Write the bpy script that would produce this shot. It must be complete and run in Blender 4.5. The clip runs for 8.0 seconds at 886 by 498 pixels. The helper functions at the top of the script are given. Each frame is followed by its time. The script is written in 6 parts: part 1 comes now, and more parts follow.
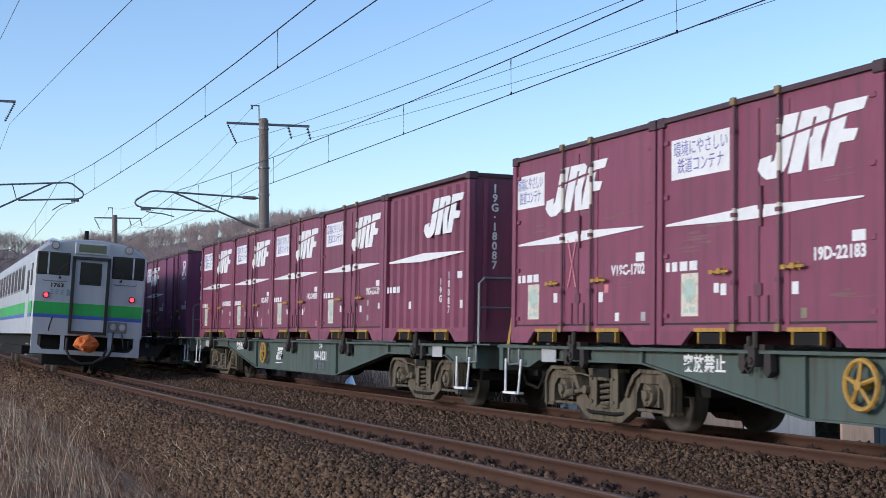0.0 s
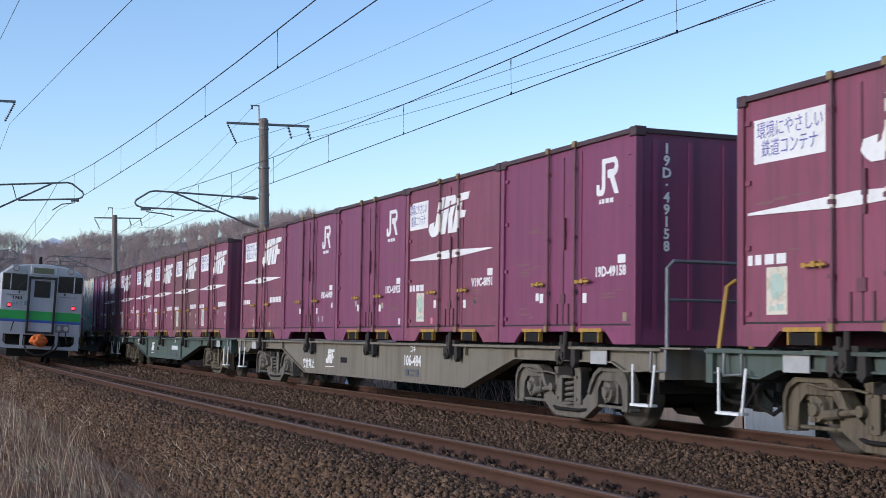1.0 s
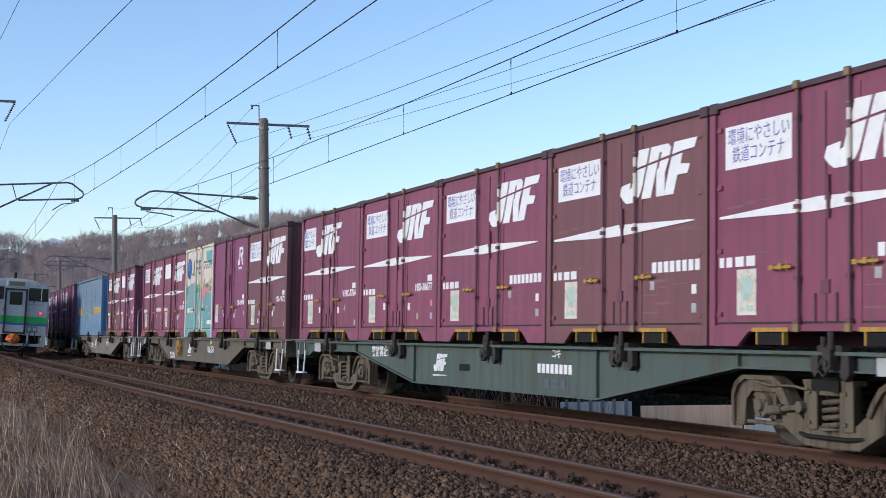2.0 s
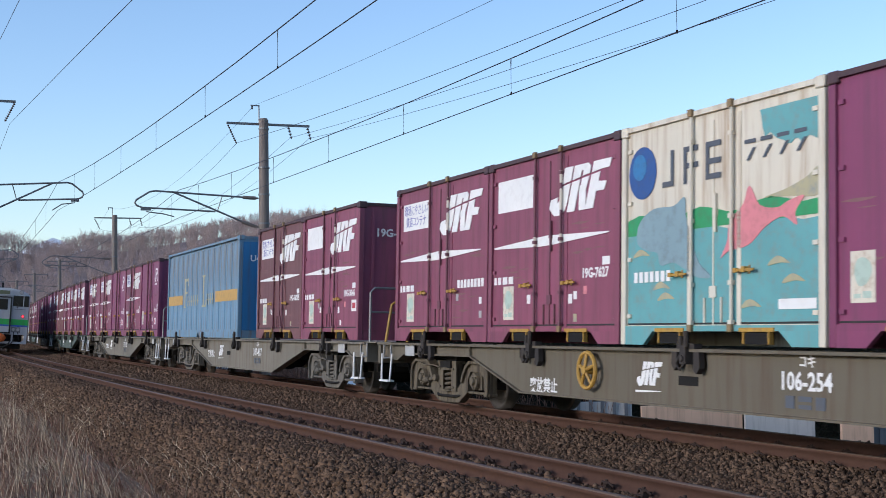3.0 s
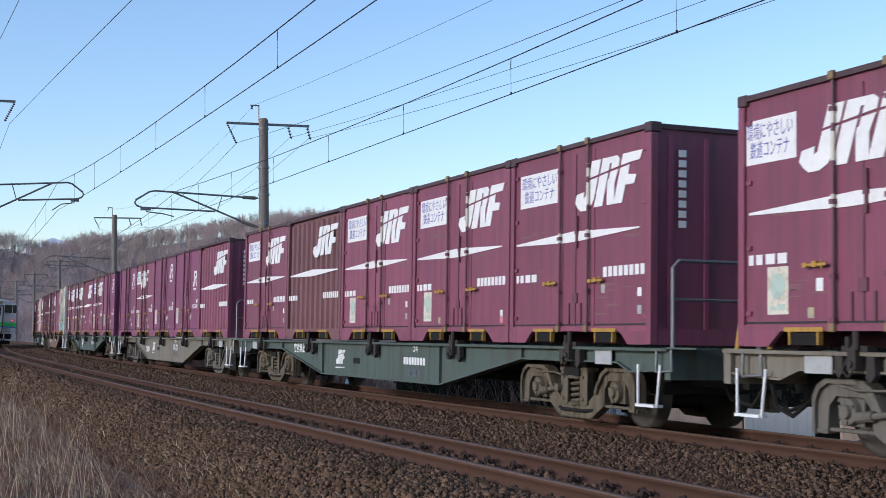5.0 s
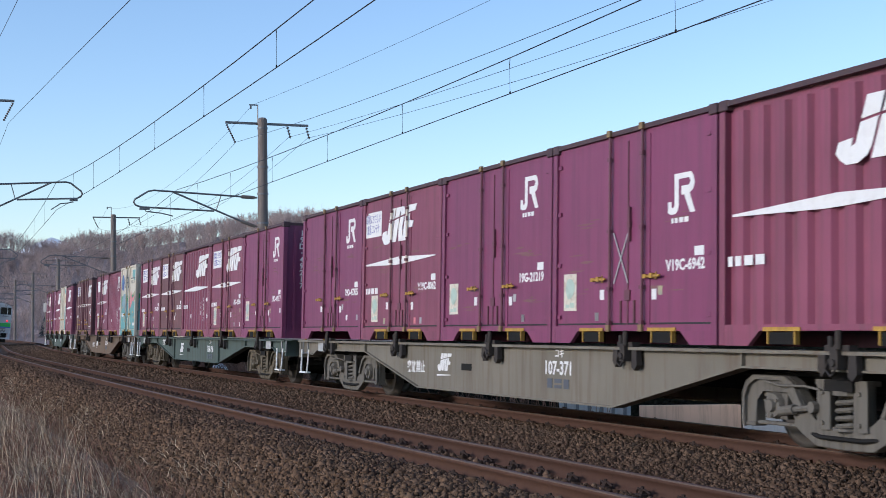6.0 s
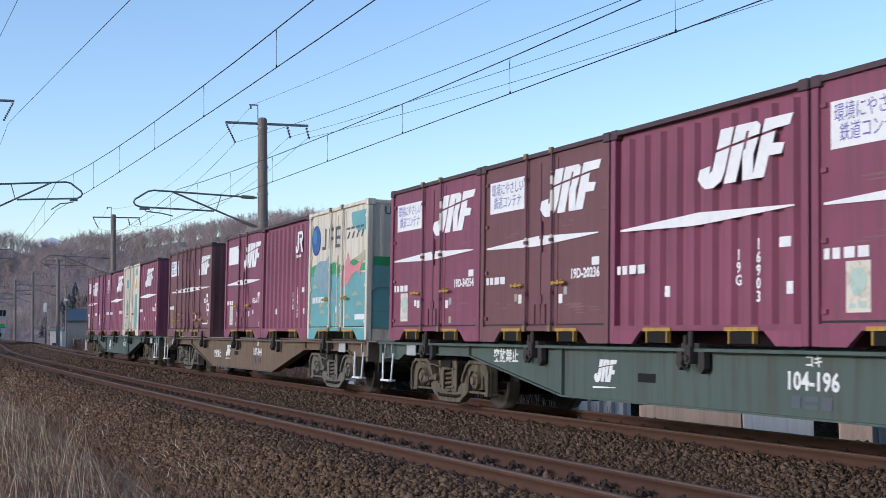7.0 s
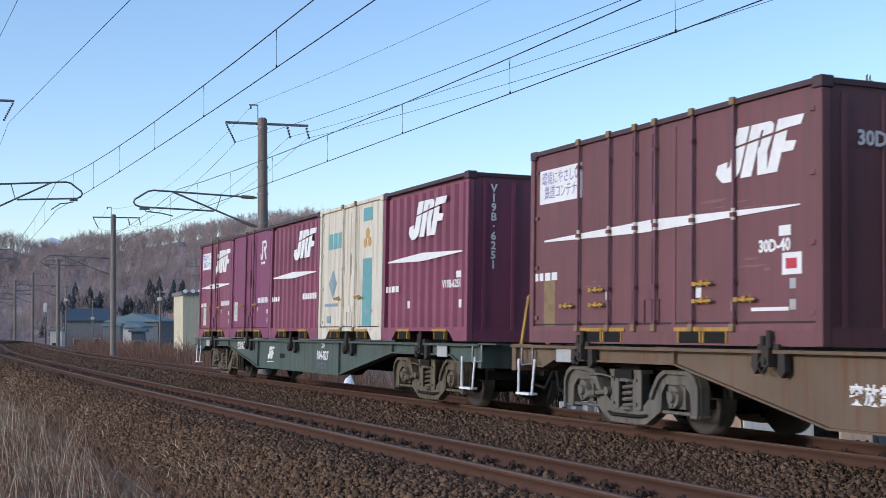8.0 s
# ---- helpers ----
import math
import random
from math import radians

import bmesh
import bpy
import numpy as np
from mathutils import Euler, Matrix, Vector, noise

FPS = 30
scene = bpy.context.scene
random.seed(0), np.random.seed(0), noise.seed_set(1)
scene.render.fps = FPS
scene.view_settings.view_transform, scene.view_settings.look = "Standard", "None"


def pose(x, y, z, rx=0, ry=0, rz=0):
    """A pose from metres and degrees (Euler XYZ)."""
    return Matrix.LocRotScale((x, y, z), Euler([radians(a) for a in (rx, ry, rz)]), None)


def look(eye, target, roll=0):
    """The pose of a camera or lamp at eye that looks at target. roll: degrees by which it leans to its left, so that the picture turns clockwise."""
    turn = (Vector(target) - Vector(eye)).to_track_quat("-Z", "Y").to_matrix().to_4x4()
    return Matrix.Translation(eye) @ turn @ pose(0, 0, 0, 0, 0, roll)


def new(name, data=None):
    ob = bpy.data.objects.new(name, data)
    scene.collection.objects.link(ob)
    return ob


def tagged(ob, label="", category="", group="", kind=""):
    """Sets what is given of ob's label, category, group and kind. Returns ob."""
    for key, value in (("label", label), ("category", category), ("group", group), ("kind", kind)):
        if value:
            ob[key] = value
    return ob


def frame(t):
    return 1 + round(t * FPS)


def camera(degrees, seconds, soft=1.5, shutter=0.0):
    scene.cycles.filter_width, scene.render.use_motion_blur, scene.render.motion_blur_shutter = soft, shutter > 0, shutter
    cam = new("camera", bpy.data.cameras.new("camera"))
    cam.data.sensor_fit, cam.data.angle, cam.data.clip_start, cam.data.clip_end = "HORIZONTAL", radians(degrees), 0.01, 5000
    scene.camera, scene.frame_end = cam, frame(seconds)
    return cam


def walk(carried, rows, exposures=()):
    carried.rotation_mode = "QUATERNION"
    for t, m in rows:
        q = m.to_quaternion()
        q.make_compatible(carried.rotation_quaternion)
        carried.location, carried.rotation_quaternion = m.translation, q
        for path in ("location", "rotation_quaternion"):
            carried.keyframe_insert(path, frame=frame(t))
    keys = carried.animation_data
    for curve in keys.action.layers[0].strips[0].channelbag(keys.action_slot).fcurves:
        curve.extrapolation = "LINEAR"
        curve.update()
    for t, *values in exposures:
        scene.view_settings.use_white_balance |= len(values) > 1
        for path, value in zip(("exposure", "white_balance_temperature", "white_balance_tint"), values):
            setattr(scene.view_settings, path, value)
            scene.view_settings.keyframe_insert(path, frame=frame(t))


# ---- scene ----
# the camera stands still beside the line, on the outside of the double track
cam = camera(36.0, 8.0, soft=0.85, shutter=0.04)
EXPOSURE, KELVIN, TINT = 0.5, 5600.0, 15.0
EYE = (0.0, 0.0, 1.273)
CAM_POSE = pose(*EYE, 93.223, 0.0, 0.0) @ pose(0, 0, 0, 0, 0, -0.651)
CAM_LATE = CAM_POSE @ pose(0, 0, 0, -0.022, -0.052, 0)
walk(cam, [(0.0, CAM_POSE), (4.7, CAM_POSE), (5.9, CAM_LATE), (8.0, CAM_LATE)], exposures=[(0.0, EXPOSURE, KELVIN, TINT), (8.0, EXPOSURE, KELVIN, TINT)])

# ---- world, sun, exposure ----
SUN_DIR = Vector((-0.86, -0.44, 0.30)).normalized()
world = bpy.data.worlds.new("sky")
scene.world = world
world.use_nodes = True
_nt = world.node_tree
_sky = _nt.nodes.new("ShaderNodeTexSky")
_sky.sky_type = "NISHITA"
_sky.sun_disc = False
_sky.sun_elevation = math.asin(SUN_DIR.z)
_sky.sun_rotation = math.atan2(SUN_DIR.x, SUN_DIR.y)
_sky.air_density, _sky.dust_density, _sky.ozone_density = 1.0, 0.4, 1.5
_nt.links.new(_sky.outputs["Color"], _nt.nodes["Background"].inputs["Color"])
_nt.nodes["Background"].inputs["Strength"].default_value = 0.138
_sun = new("sun", bpy.data.lights.new("sun", "SUN"))
_sun.data.energy, _sun.data.angle, _sun.data.color = 1.7, radians(10), (1.0, 0.9, 0.78)
_sun.matrix_world = look((0, 0, 60), tuple(Vector((0, 0, 60)) - SUN_DIR))

# ---- the line: a gently bending double track, s metres along it, away from the camera ----
X0, Y0, H0 = 6.788, 7.488, 0.39247
KNOT_S = [-24.0, -20.0, 20.0, 50.0, 80.0, 110.0, 150.0, 260.0]
KNOT_K = [0.0, 0.000745, -0.000688, -0.000411, -0.001658, 0.000878, 0.000638, 0.000638]
SG = np.arange(-260.0, 330.01, 0.5)
_k = np.interp(SG, KNOT_S, KNOT_K)
HG = np.concatenate([[0], np.cumsum((_k[1:] + _k[:-1]) / 2 * 0.5)])
HG = HG - np.interp(0, SG, HG) + H0
_hm = (HG[1:] + HG[:-1]) / 2
XG = np.concatenate([[0], np.cumsum(-np.sin(_hm) * 0.5)])
YG = np.concatenate([[0], np.cumsum(np.cos(_hm) * 0.5)])
XG = XG - np.interp(0, SG, XG) + X0
YG = YG - np.interp(0, SG, YG) + Y0
CANT_FAR, CANT_NEAR = 0.029, 0.069
D_NEAR, Z_NEAR = 3.93, 0.078


def along(s, lat=0.0, z=0.0):
    """World point s metres along the line, lat metres towards the camera's side, z above the far rails."""
    h = np.interp(s, SG, HG)
    return Vector((np.interp(s, SG, XG) - math.cos(h) * lat, np.interp(s, SG, YG) - math.sin(h) * lat, z))


def on_track(s, lat, z0, cant, half):
    """Pose of a vehicle whose middle is at s and whose bogies are half metres from it; x runs away along the line."""
    a, b = along(s - half, lat, z0), along(s + half, lat, z0)
    d = b - a
    m = (a + b) / 2
    return Matrix.Translation(m) @ Matrix.Rotation(math.atan2(d.y, d.x), 4, "Z") @ Matrix.Rotation(cant, 4, "X")


V_TRAIN, S_TRAIN, L_WAGON = 25.53, -7.089, 20.4
V_CAR, S_CAR, D_CAR = 14.20, 33.20, 4.22
TIMES = [i * 0.5 for i in range(17)]


def wagon_pose(i, t):
    return on_track(S_TRAIN + L_WAGON * (i + 0.5) - V_TRAIN * t, 0, 0, CANT_FAR, 7.1)


def railcar_pose(t):
    return on_track(S_CAR + 10.65 + V_CAR * t, D_CAR, Z_NEAR - 0.03, CANT_NEAR, 7.2)
# ---- helpers of this scene ----
def box(bm, x0, x1, y0, y1, z0, z1):
    v = [bm.verts.new((x, y, z)) for x in (x0, x1) for y in (y0, y1) for z in (z0, z1)]
    for f in ((0, 1, 3, 2), (4, 6, 7, 5), (0, 4, 5, 1), (2, 3, 7, 6), (0, 2, 6, 4), (1, 5, 7, 3)):
        bm.faces.new([v[i] for i in f])


def bbox(x0, x1, y0, y1, z0, z1, bevel=0.0):
    bm = bmesh.new()
    box(bm, x0, x1, y0, y1, z0, z1)
    if bevel:
        bmesh.ops.bevel(bm, geom=bm.edges[:], offset=bevel, segments=1, affect="EDGES")
    return bm


def cyl(bm, a, b, r, r2=None, n=10, caps=True):
    a, b = Vector(a), Vector(b)
    d = (b - a).normalized()
    u = d.orthogonal().normalized()
    w = d.cross(u)
    r2 = r if r2 is None else r2
    lo = [bm.verts.new(a + r * (math.cos(q) * u + math.sin(q) * w)) for q in [2 * math.pi * i / n for i in range(n)]]
    hi = [bm.verts.new(b + r2 * (math.cos(q) * u + math.sin(q) * w)) for q in [2 * math.pi * i / n for i in range(n)]]
    for i in range(n):
        bm.faces.new((lo[i], lo[(i + 1) % n], hi[(i + 1) % n], hi[i]))
    if caps:
        bm.faces.new(lo[::-1]), bm.faces.new(hi)


def tube(bm, pts, r, n=6):
    """A round bar bent along pts, in one piece."""
    pts = [Vector(p) for p in pts]
    rings, u = [], None
    for i, p in enumerate(pts):
        d = (pts[min(i + 1, len(pts) - 1)] - pts[max(i - 1, 0)]).normalized()
        u = d.orthogonal().normalized() if u is None else (u - d * u.dot(d)).normalized()
        w = d.cross(u)
        rings.append([bm.verts.new(p + r * (math.cos(2 * math.pi * k / n) * u + math.sin(2 * math.pi * k / n) * w)) for k in range(n)])
    for a, b in zip(rings, rings[1:]):
        for k in range(n):
            bm.faces.new((a[k], a[(k + 1) % n], b[(k + 1) % n], b[k]))
    bm.faces.new(rings[0][::-1]), bm.faces.new(rings[-1])


def prism(bm, outline, y0, y1, axis="y"):
    """A plate: outline of (x, z) pairs, given thickness from y0 to y1."""
    put = (lambda p, y: (p[0], y, p[1])) if axis == "y" else (lambda p, y: (y, p[0], p[1]))
    lo = [bm.verts.new(put(p, y0)) for p in outline]
    hi = [bm.verts.new(put(p, y1)) for p in outline]
    n = len(outline)
    for i in range(n):
        bm.faces.new((lo[i], lo[(i + 1) % n], hi[(i + 1) % n], hi[i]))
    bm.faces.new(lo[::-1]), bm.faces.new(hi)


def to_mesh(name, bm, material, smooth=False):
    bmesh.ops.recalc_face_normals(bm, faces=bm.faces[:])
    me = bpy.data.meshes.new(name)
    bm.to_mesh(me)
    bm.free()
    me.materials.append(material)
    if smooth:
        for p in me.polygons:
            p.use_smooth = True
    return me


def part(name, bm, material, parent, label="", smooth=False, at=None):
    me = bm if isinstance(bm, bpy.types.Mesh) else to_mesh(name, bm, material, smooth)
    ob = new(name, me)
    ob.parent = parent
    if at is not None:
        ob.matrix_basis = at
    return tagged(ob, label) if label else ob


def thing(name, label, category, group="", m=None, kind=""):
    ob = new(name)
    if m is not None:
        ob.matrix_basis = m
    return tagged(ob, label, category, group, kind)


def mesh_np(name, verts, faces, material):
    """A mesh from numpy arrays; all faces have the same number of corners."""
    me = bpy.data.meshes.new(name)
    n, k = faces.shape
    me.vertices.add(len(verts))
    me.vertices.foreach_set("co", np.asarray(verts, np.float32).ravel())
    me.loops.add(n * k)
    me.loops.foreach_set("vertex_index", faces.astype(np.int32).ravel())
    me.polygons.add(n)
    me.polygons.foreach_set("loop_start", np.arange(0, n * k, k, dtype=np.int32))
    me.update(calc_edges=True)
    me.materials.append(material)
    return me


# ---- materials ----
def paint(name, rgb, rough=0.5, metal=0.0, vary=0.12, dirt=(0.10, 0.08, 0.06), dirt_amount=0.25, scale=1.0, bump=0.15, streak=True, rand=0.0, island=0.0, spec=0.5):
    """Weathered paint or bare stuff: base colour, cloudy fading, streaks of dirt running down, and a fine relief."""
    m = bpy.data.materials.new(name)
    m.use_nodes = True
    nt = m.node_tree
    N, L = nt.nodes, nt.links
    bs = N["Principled BSDF"]
    tc = N.new("ShaderNodeTexCoord")
    n1 = N.new("ShaderNodeTexNoise")
    n1.inputs["Scale"].default_value, n1.inputs["Detail"].default_value = 1.3 * scale, 6
    L.new(tc.outputs["Object"], n1.inputs["Vector"])
    mp = N.new("ShaderNodeMapping")
    mp.inputs["Scale"].default_value = (7 * scale, 7 * scale, 0.5 * scale) if streak else (9 * scale,) * 3
    L.new(tc.outputs["Object"], mp.inputs["Vector"])
    n2 = N.new("ShaderNodeTexNoise")
    n2.inputs["Scale"].default_value, n2.inputs["Detail"].default_value, n2.inputs["Roughness"].default_value = 1.0, 8, 0.65
    L.new(mp.outputs[0], n2.inputs["Vector"])
    n3 = N.new("ShaderNodeTexNoise")
    n3.inputs["Scale"].default_value, n3.inputs["Detail"].default_value = 60 * scale, 4
    L.new(tc.outputs["Object"], n3.inputs["Vector"])
    base = N.new("ShaderNodeMix")
    base.data_type = "RGBA"
    base.inputs[6].default_value = (*[c * (1 - vary) for c in rgb], 1)
    base.inputs[7].default_value = (*[min(1, c * (1 + vary) + 0.015 * vary) for c in rgb], 1)
    L.new(n1.outputs["Fac"], base.inputs[0])
    col = base.outputs[2]
    if rand or island:
        rnd = N.new("ShaderNodeObjectInfo") if rand else N.new("ShaderNodeNewGeometry")
        hs = N.new("ShaderNodeHueSaturation")
        mr = N.new("ShaderNodeMapRange")
        amount = rand or island
        mr.inputs["To Min"].default_value, mr.inputs["To Max"].default_value = 1 - amount, 1 + amount
        L.new(rnd.outputs["Random" if rand else "Random Per Island"], mr.inputs["Value"])
        L.new(mr.outputs[0], hs.inputs["Value"])
        L.new(col, hs.inputs["Color"])
        col = hs.outputs["Color"]
    ramp = N.new("ShaderNodeMapRange")
    ramp.inputs["From Min"].default_value, ramp.inputs["From Max"].default_value = 0.48, 0.80
    ramp.inputs["To Max"].default_value = dirt_amount * 2
    L.new(n2.outputs["Fac"], ramp.inputs["Value"])
    mix = N.new("ShaderNodeMix")
    mix.data_type = "RGBA"
    mix.inputs[7].default_value = (*dirt, 1)
    L.new(ramp.outputs[0], mix.inputs[0])
    L.new(col, mix.inputs[6])
    L.new(mix.outputs[2], bs.inputs["Base Color"])
    rr = N.new("ShaderNodeMapRange")
    rr.inputs["To Min"].default_value, rr.inputs["To Max"].default_value = max(0.05, rough - 0.12), min(1, rough + 0.18)
    L.new(n2.outputs["Fac"], rr.inputs["Value"])
    L.new(rr.outputs[0], bs.inputs["Roughness"])
    bs.inputs["Metallic"].default_value = metal
    bs.inputs["Specular IOR Level"].default_value = spec
    if bump:
        bp = N.new("ShaderNodeBump")
        bp.inputs["Strength"].default_value, bp.inputs["Distance"].default_value = bump, 0.01
        L.new(n3.outputs["Fac"], bp.inputs["Height"])
        L.new(bp.outputs[0], bs.inputs["Normal"])
    return m


def glow(name, rgb, strength):
    m = bpy.data.materials.new(name)
    m.use_nodes = True
    bs = m.node_tree.nodes["Principled BSDF"]
    bs.inputs["Base Color"].default_value = (*rgb, 1)
    bs.inputs["Emission Color"].default_value = (*rgb, 1)
    bs.inputs["Emission Strength"].default_value = strength
    return m


WINE = paint("wine_paint", (0.200, 0.048, 0.084), 0.55, rand=0.10, vary=0.24, dirt=(0.095, 0.050, 0.052), dirt_amount=0.42)
PURPLE = paint("purple_paint", (0.185, 0.036, 0.092), 0.5, rand=0.08, vary=0.15, dirt=(0.095, 0.045, 0.065), dirt_amount=0.32)
BROWN_WINE = paint("faded_wine_paint", (0.150, 0.056, 0.060), 0.6, vary=0.2, dirt=(0.09, 0.06, 0.05), dirt_amount=0.4, rand=0.08)
DARK_TRIM = paint("dark_wine_rail", (0.060, 0.030, 0.035), 0.65, dirt=(0.06, 0.045, 0.035), dirt_amount=0.4)
ROD = paint("worn_wine_bar", (0.120, 0.038, 0.055), 0.55, dirt=(0.10, 0.06, 0.04), dirt_amount=0.4, scale=2)
WHITE = paint("white_marking", (0.72, 0.71, 0.68), 0.55, dirt=(0.35, 0.3, 0.28), dirt_amount=0.15)
CREAM = paint("cream_paint", (0.60, 0.55, 0.44), 0.55, vary=0.15, dirt=(0.30, 0.19, 0.10), dirt_amount=0.6)
TEAL = paint("teal_paint", (0.115, 0.31, 0.315), 0.55, vary=0.2, dirt=(0.2, 0.22, 0.18), dirt_amount=0.4)
GREEN = paint("green_paint", (0.03, 0.26, 0.09), 0.5)
SKYBLUE = paint("light_blue_paint", (0.125, 0.230, 0.325), 0.6, vary=0.28, dirt=(0.170, 0.130, 0.095), dirt_amount=0.85)
DEEPBLUE = paint("deep_blue_paint", (0.03, 0.16, 0.36), 0.45, dirt=(0.07, 0.06, 0.05), dirt_amount=0.3)
ORANGE = paint("orange_paint", (0.46, 0.27, 0.06), 0.55, dirt=(0.22, 0.20, 0.15), dirt_amount=0.3)
BEIGE = paint("beige_marking", (0.38, 0.34, 0.20), 0.6, dirt=(0.20, 0.24, 0.25), dirt_amount=0.5)
YELLOW = paint("yellow_paint", (0.40, 0.225, 0.028), 0.6, dirt=(0.15, 0.09, 0.05), dirt_amount=0.5, scale=3)
PINK = paint("pink_paint", (0.6, 0.2, 0.22), 0.5)
GREY_ART = paint("grey_marking", (0.20, 0.29, 0.32), 0.5)
TEAL_FRAME = paint("teal_grey_frame", (0.072, 0.095, 0.080), 0.7, dirt=(0.065, 0.05, 0.038), dirt_amount=0.5, spec=0.25)
GREY_FRAME = paint("light_grey_frame", (0.165, 0.146, 0.112), 0.6, vary=0.25, dirt=(0.11, 0.075, 0.048), dirt_amount=0.5, spec=0.25)
OLIVE_FRAME = paint("dusty_grey_frame", (0.118, 0.100, 0.070), 0.65, dirt=(0.09, 0.06, 0.04), dirt_amount=0.5, spec=0.25)
RUSTY_FRAME = paint("rust_stained_frame", (0.130, 0.092, 0.060), 0.65, vary=0.3, dirt=(0.13, 0.05, 0.022), dirt_amount=0.6, spec=0.25)
BOGIE = paint("dusty_bogie_steel", (0.120, 0.098, 0.066), 0.8, dirt=(0.045, 0.034, 0.025), dirt_amount=0.8, scale=2, spec=0.2)
BOGIE_GREY = paint("grey_bogie_steel", (0.130, 0.117, 0.096), 0.75, dirt=(0.06, 0.05, 0.04), dirt_amount=0.5, scale=2, spec=0.2)
# black steel; also colours the dark of fork pockets, sill slots and railcar end
BLACK_STEEL = paint("grimy_steel_and_dark_fill", (0.014, 0.013, 0.012), 0.8, dirt=(0.03, 0.024, 0.018), spec=0.15)
WHEEL = paint("wheel_steel", (0.055, 0.045, 0.034), 0.65, metal=0.2, dirt=(0.03, 0.024, 0.018), scale=3)
RUBBER = paint("black_rubber", (0.015, 0.015, 0.015), 0.7)
RAIL_RUST = paint("rusty_rail", (0.080, 0.042, 0.028), 0.9, dirt=(0.05, 0.028, 0.022), streak=False, scale=2, spec=0.1)
RAIL_HEAD = paint("worn_rail_head", (0.125, 0.082, 0.056), 0.6, metal=0.0, streak=False, dirt=(0.09, 0.05, 0.035), spec=0.25)
SLEEPER = paint("dusty_sleeper", (0.070, 0.044, 0.030), 0.9, dirt=(0.05, 0.032, 0.025), streak=False, scale=2, spec=0.1)
STONE = paint("ballast_stone", (0.124, 0.077, 0.047), 0.95, vary=0.30, dirt=(0.088, 0.055, 0.036), dirt_amount=0.4, streak=False, scale=3, island=0.5, bump=0.4, spec=0.05)
BALLAST = paint("ballast_bed", (0.095, 0.058, 0.037), 0.95, vary=0.4, dirt=(0.03, 0.019, 0.014), streak=False, scale=4, bump=0.8, spec=0.05)
EARTH = paint("dry_earth", (0.205, 0.150, 0.108), 0.95, vary=0.45, dirt=(0.09, 0.058, 0.04), dirt_amount=0.5, streak=False, scale=1.5, bump=1.0, spec=0.05)
STRAW = paint("dry_straw", (0.38, 0.30, 0.205), 0.8, vary=0.3, streak=False, island=0.75, bump=0, spec=0.2)
BRUSH = paint("dead_weed", (0.185, 0.105, 0.072), 0.85, vary=0.3, streak=False, island=0.55, bump=0, spec=0.1)
CONCRETE = paint("pole_concrete", (0.20, 0.165, 0.14), 0.85, dirt=(0.09, 0.07, 0.06), dirt_amount=0.4, scale=1.5)
STEEL = paint("galvanised_steel", (0.20, 0.20, 0.20), 0.55, metal=0.5, dirt=(0.1, 0.08, 0.06))
WIRE = paint("overhead_wire", (0.035, 0.035, 0.04), 0.5, metal=0.4, bump=0)
INSULATOR = paint("brown_insulator", (0.10, 0.06, 0.05), 0.3)
HILL = paint("wooded_slope", (0.36, 0.285, 0.26), 0.95, vary=0.3, dirt=(0.21, 0.175, 0.17), dirt_amount=0.6, streak=False, scale=0.05, bump=0, spec=0.05)
TWIG = paint("bare_twig", (0.43, 0.335, 0.30), 0.9, vary=0.2, streak=False, scale=0.02, island=0.35, bump=0, spec=0.1)
# conifers greyed towards blue: distance haze is put into the colour
CONIFER = paint("conifer_hazed", (0.046, 0.054, 0.058), 0.9, streak=False, scale=0.3)
SNOW = paint("snow", (0.88, 0.87, 0.84), 0.8, streak=False, scale=0.02, bump=0)
LEAF = paint("faded_leaf_print", (0.40, 0.50, 0.42), 0.6)
CLIP = paint("rail_clip_iron", (0.045, 0.030, 0.024), 0.85, spec=0.1)
LOCK = paint("container_lock_iron", (0.040, 0.034, 0.030), 0.8, dirt=(0.08, 0.06, 0.04), scale=3, spec=0.2)
CARD = paint("dusty_card_plate", (0.36, 0.36, 0.35), 0.7, dirt=(0.2, 0.18, 0.15), dirt_amount=0.25)
BALL = paint("dark_blue_ball_print", (0.02, 0.07, 0.24), 0.5)
INK = paint("dark_grey_print", (0.07, 0.08, 0.10), 0.6)
# near-black: the darkness beyond the bank is put into this colour
HEDGE_DARK = paint("near_black_hedge_fill", (0.010, 0.012, 0.009), 1.0, streak=False, island=0.5, spec=0.0)
# ---- ground, ballast, rails ----
def strip(s_list, lats, name, material, jitter=0.0, seed=1):
    """A sheet along the line: lats are (lat, z) pairs."""
    rng = np.random.RandomState(seed)
    n, k = len(s_list), len(lats)
    v = np.array([tuple(along(s, a, z)) for s in s_list for a, z in lats])
    if jitter:
        v[:, 2] += rng.uniform(-jitter, jitter, len(v))
    i = np.arange((n - 1) * k).reshape(n - 1, k)[:, :-1].ravel()
    f = np.c_[i, i + 1, i + k + 1, i + k]
    return mesh_np(name, v, f, material)


S_ALL = list(np.arange(-240, -20, 8.0)) + list(np.arange(-20, 80, 1.0)) + list(np.arange(80, 326, 4.0))
SECTION = [(-60, -2.6), (-30, -2.5), (-6.5, -2.2), (-2.6, -0.55), (-1.7, -0.21), (-1.2, -0.195), (0, -0.165), (0.50, -0.16), (0.66, -0.125), (1.2, -0.115), (1.6, -0.15), (2.2, -0.18), (2.8, -0.135), (3.26, -0.095), (3.42, -0.13), (3.93, -0.085), (4.42, -0.06), (4.60, -0.012), (5.0, -0.005), (5.3, -0.05), (5.6, -0.20), (6.3, -0.60), (6.6, -0.75)]
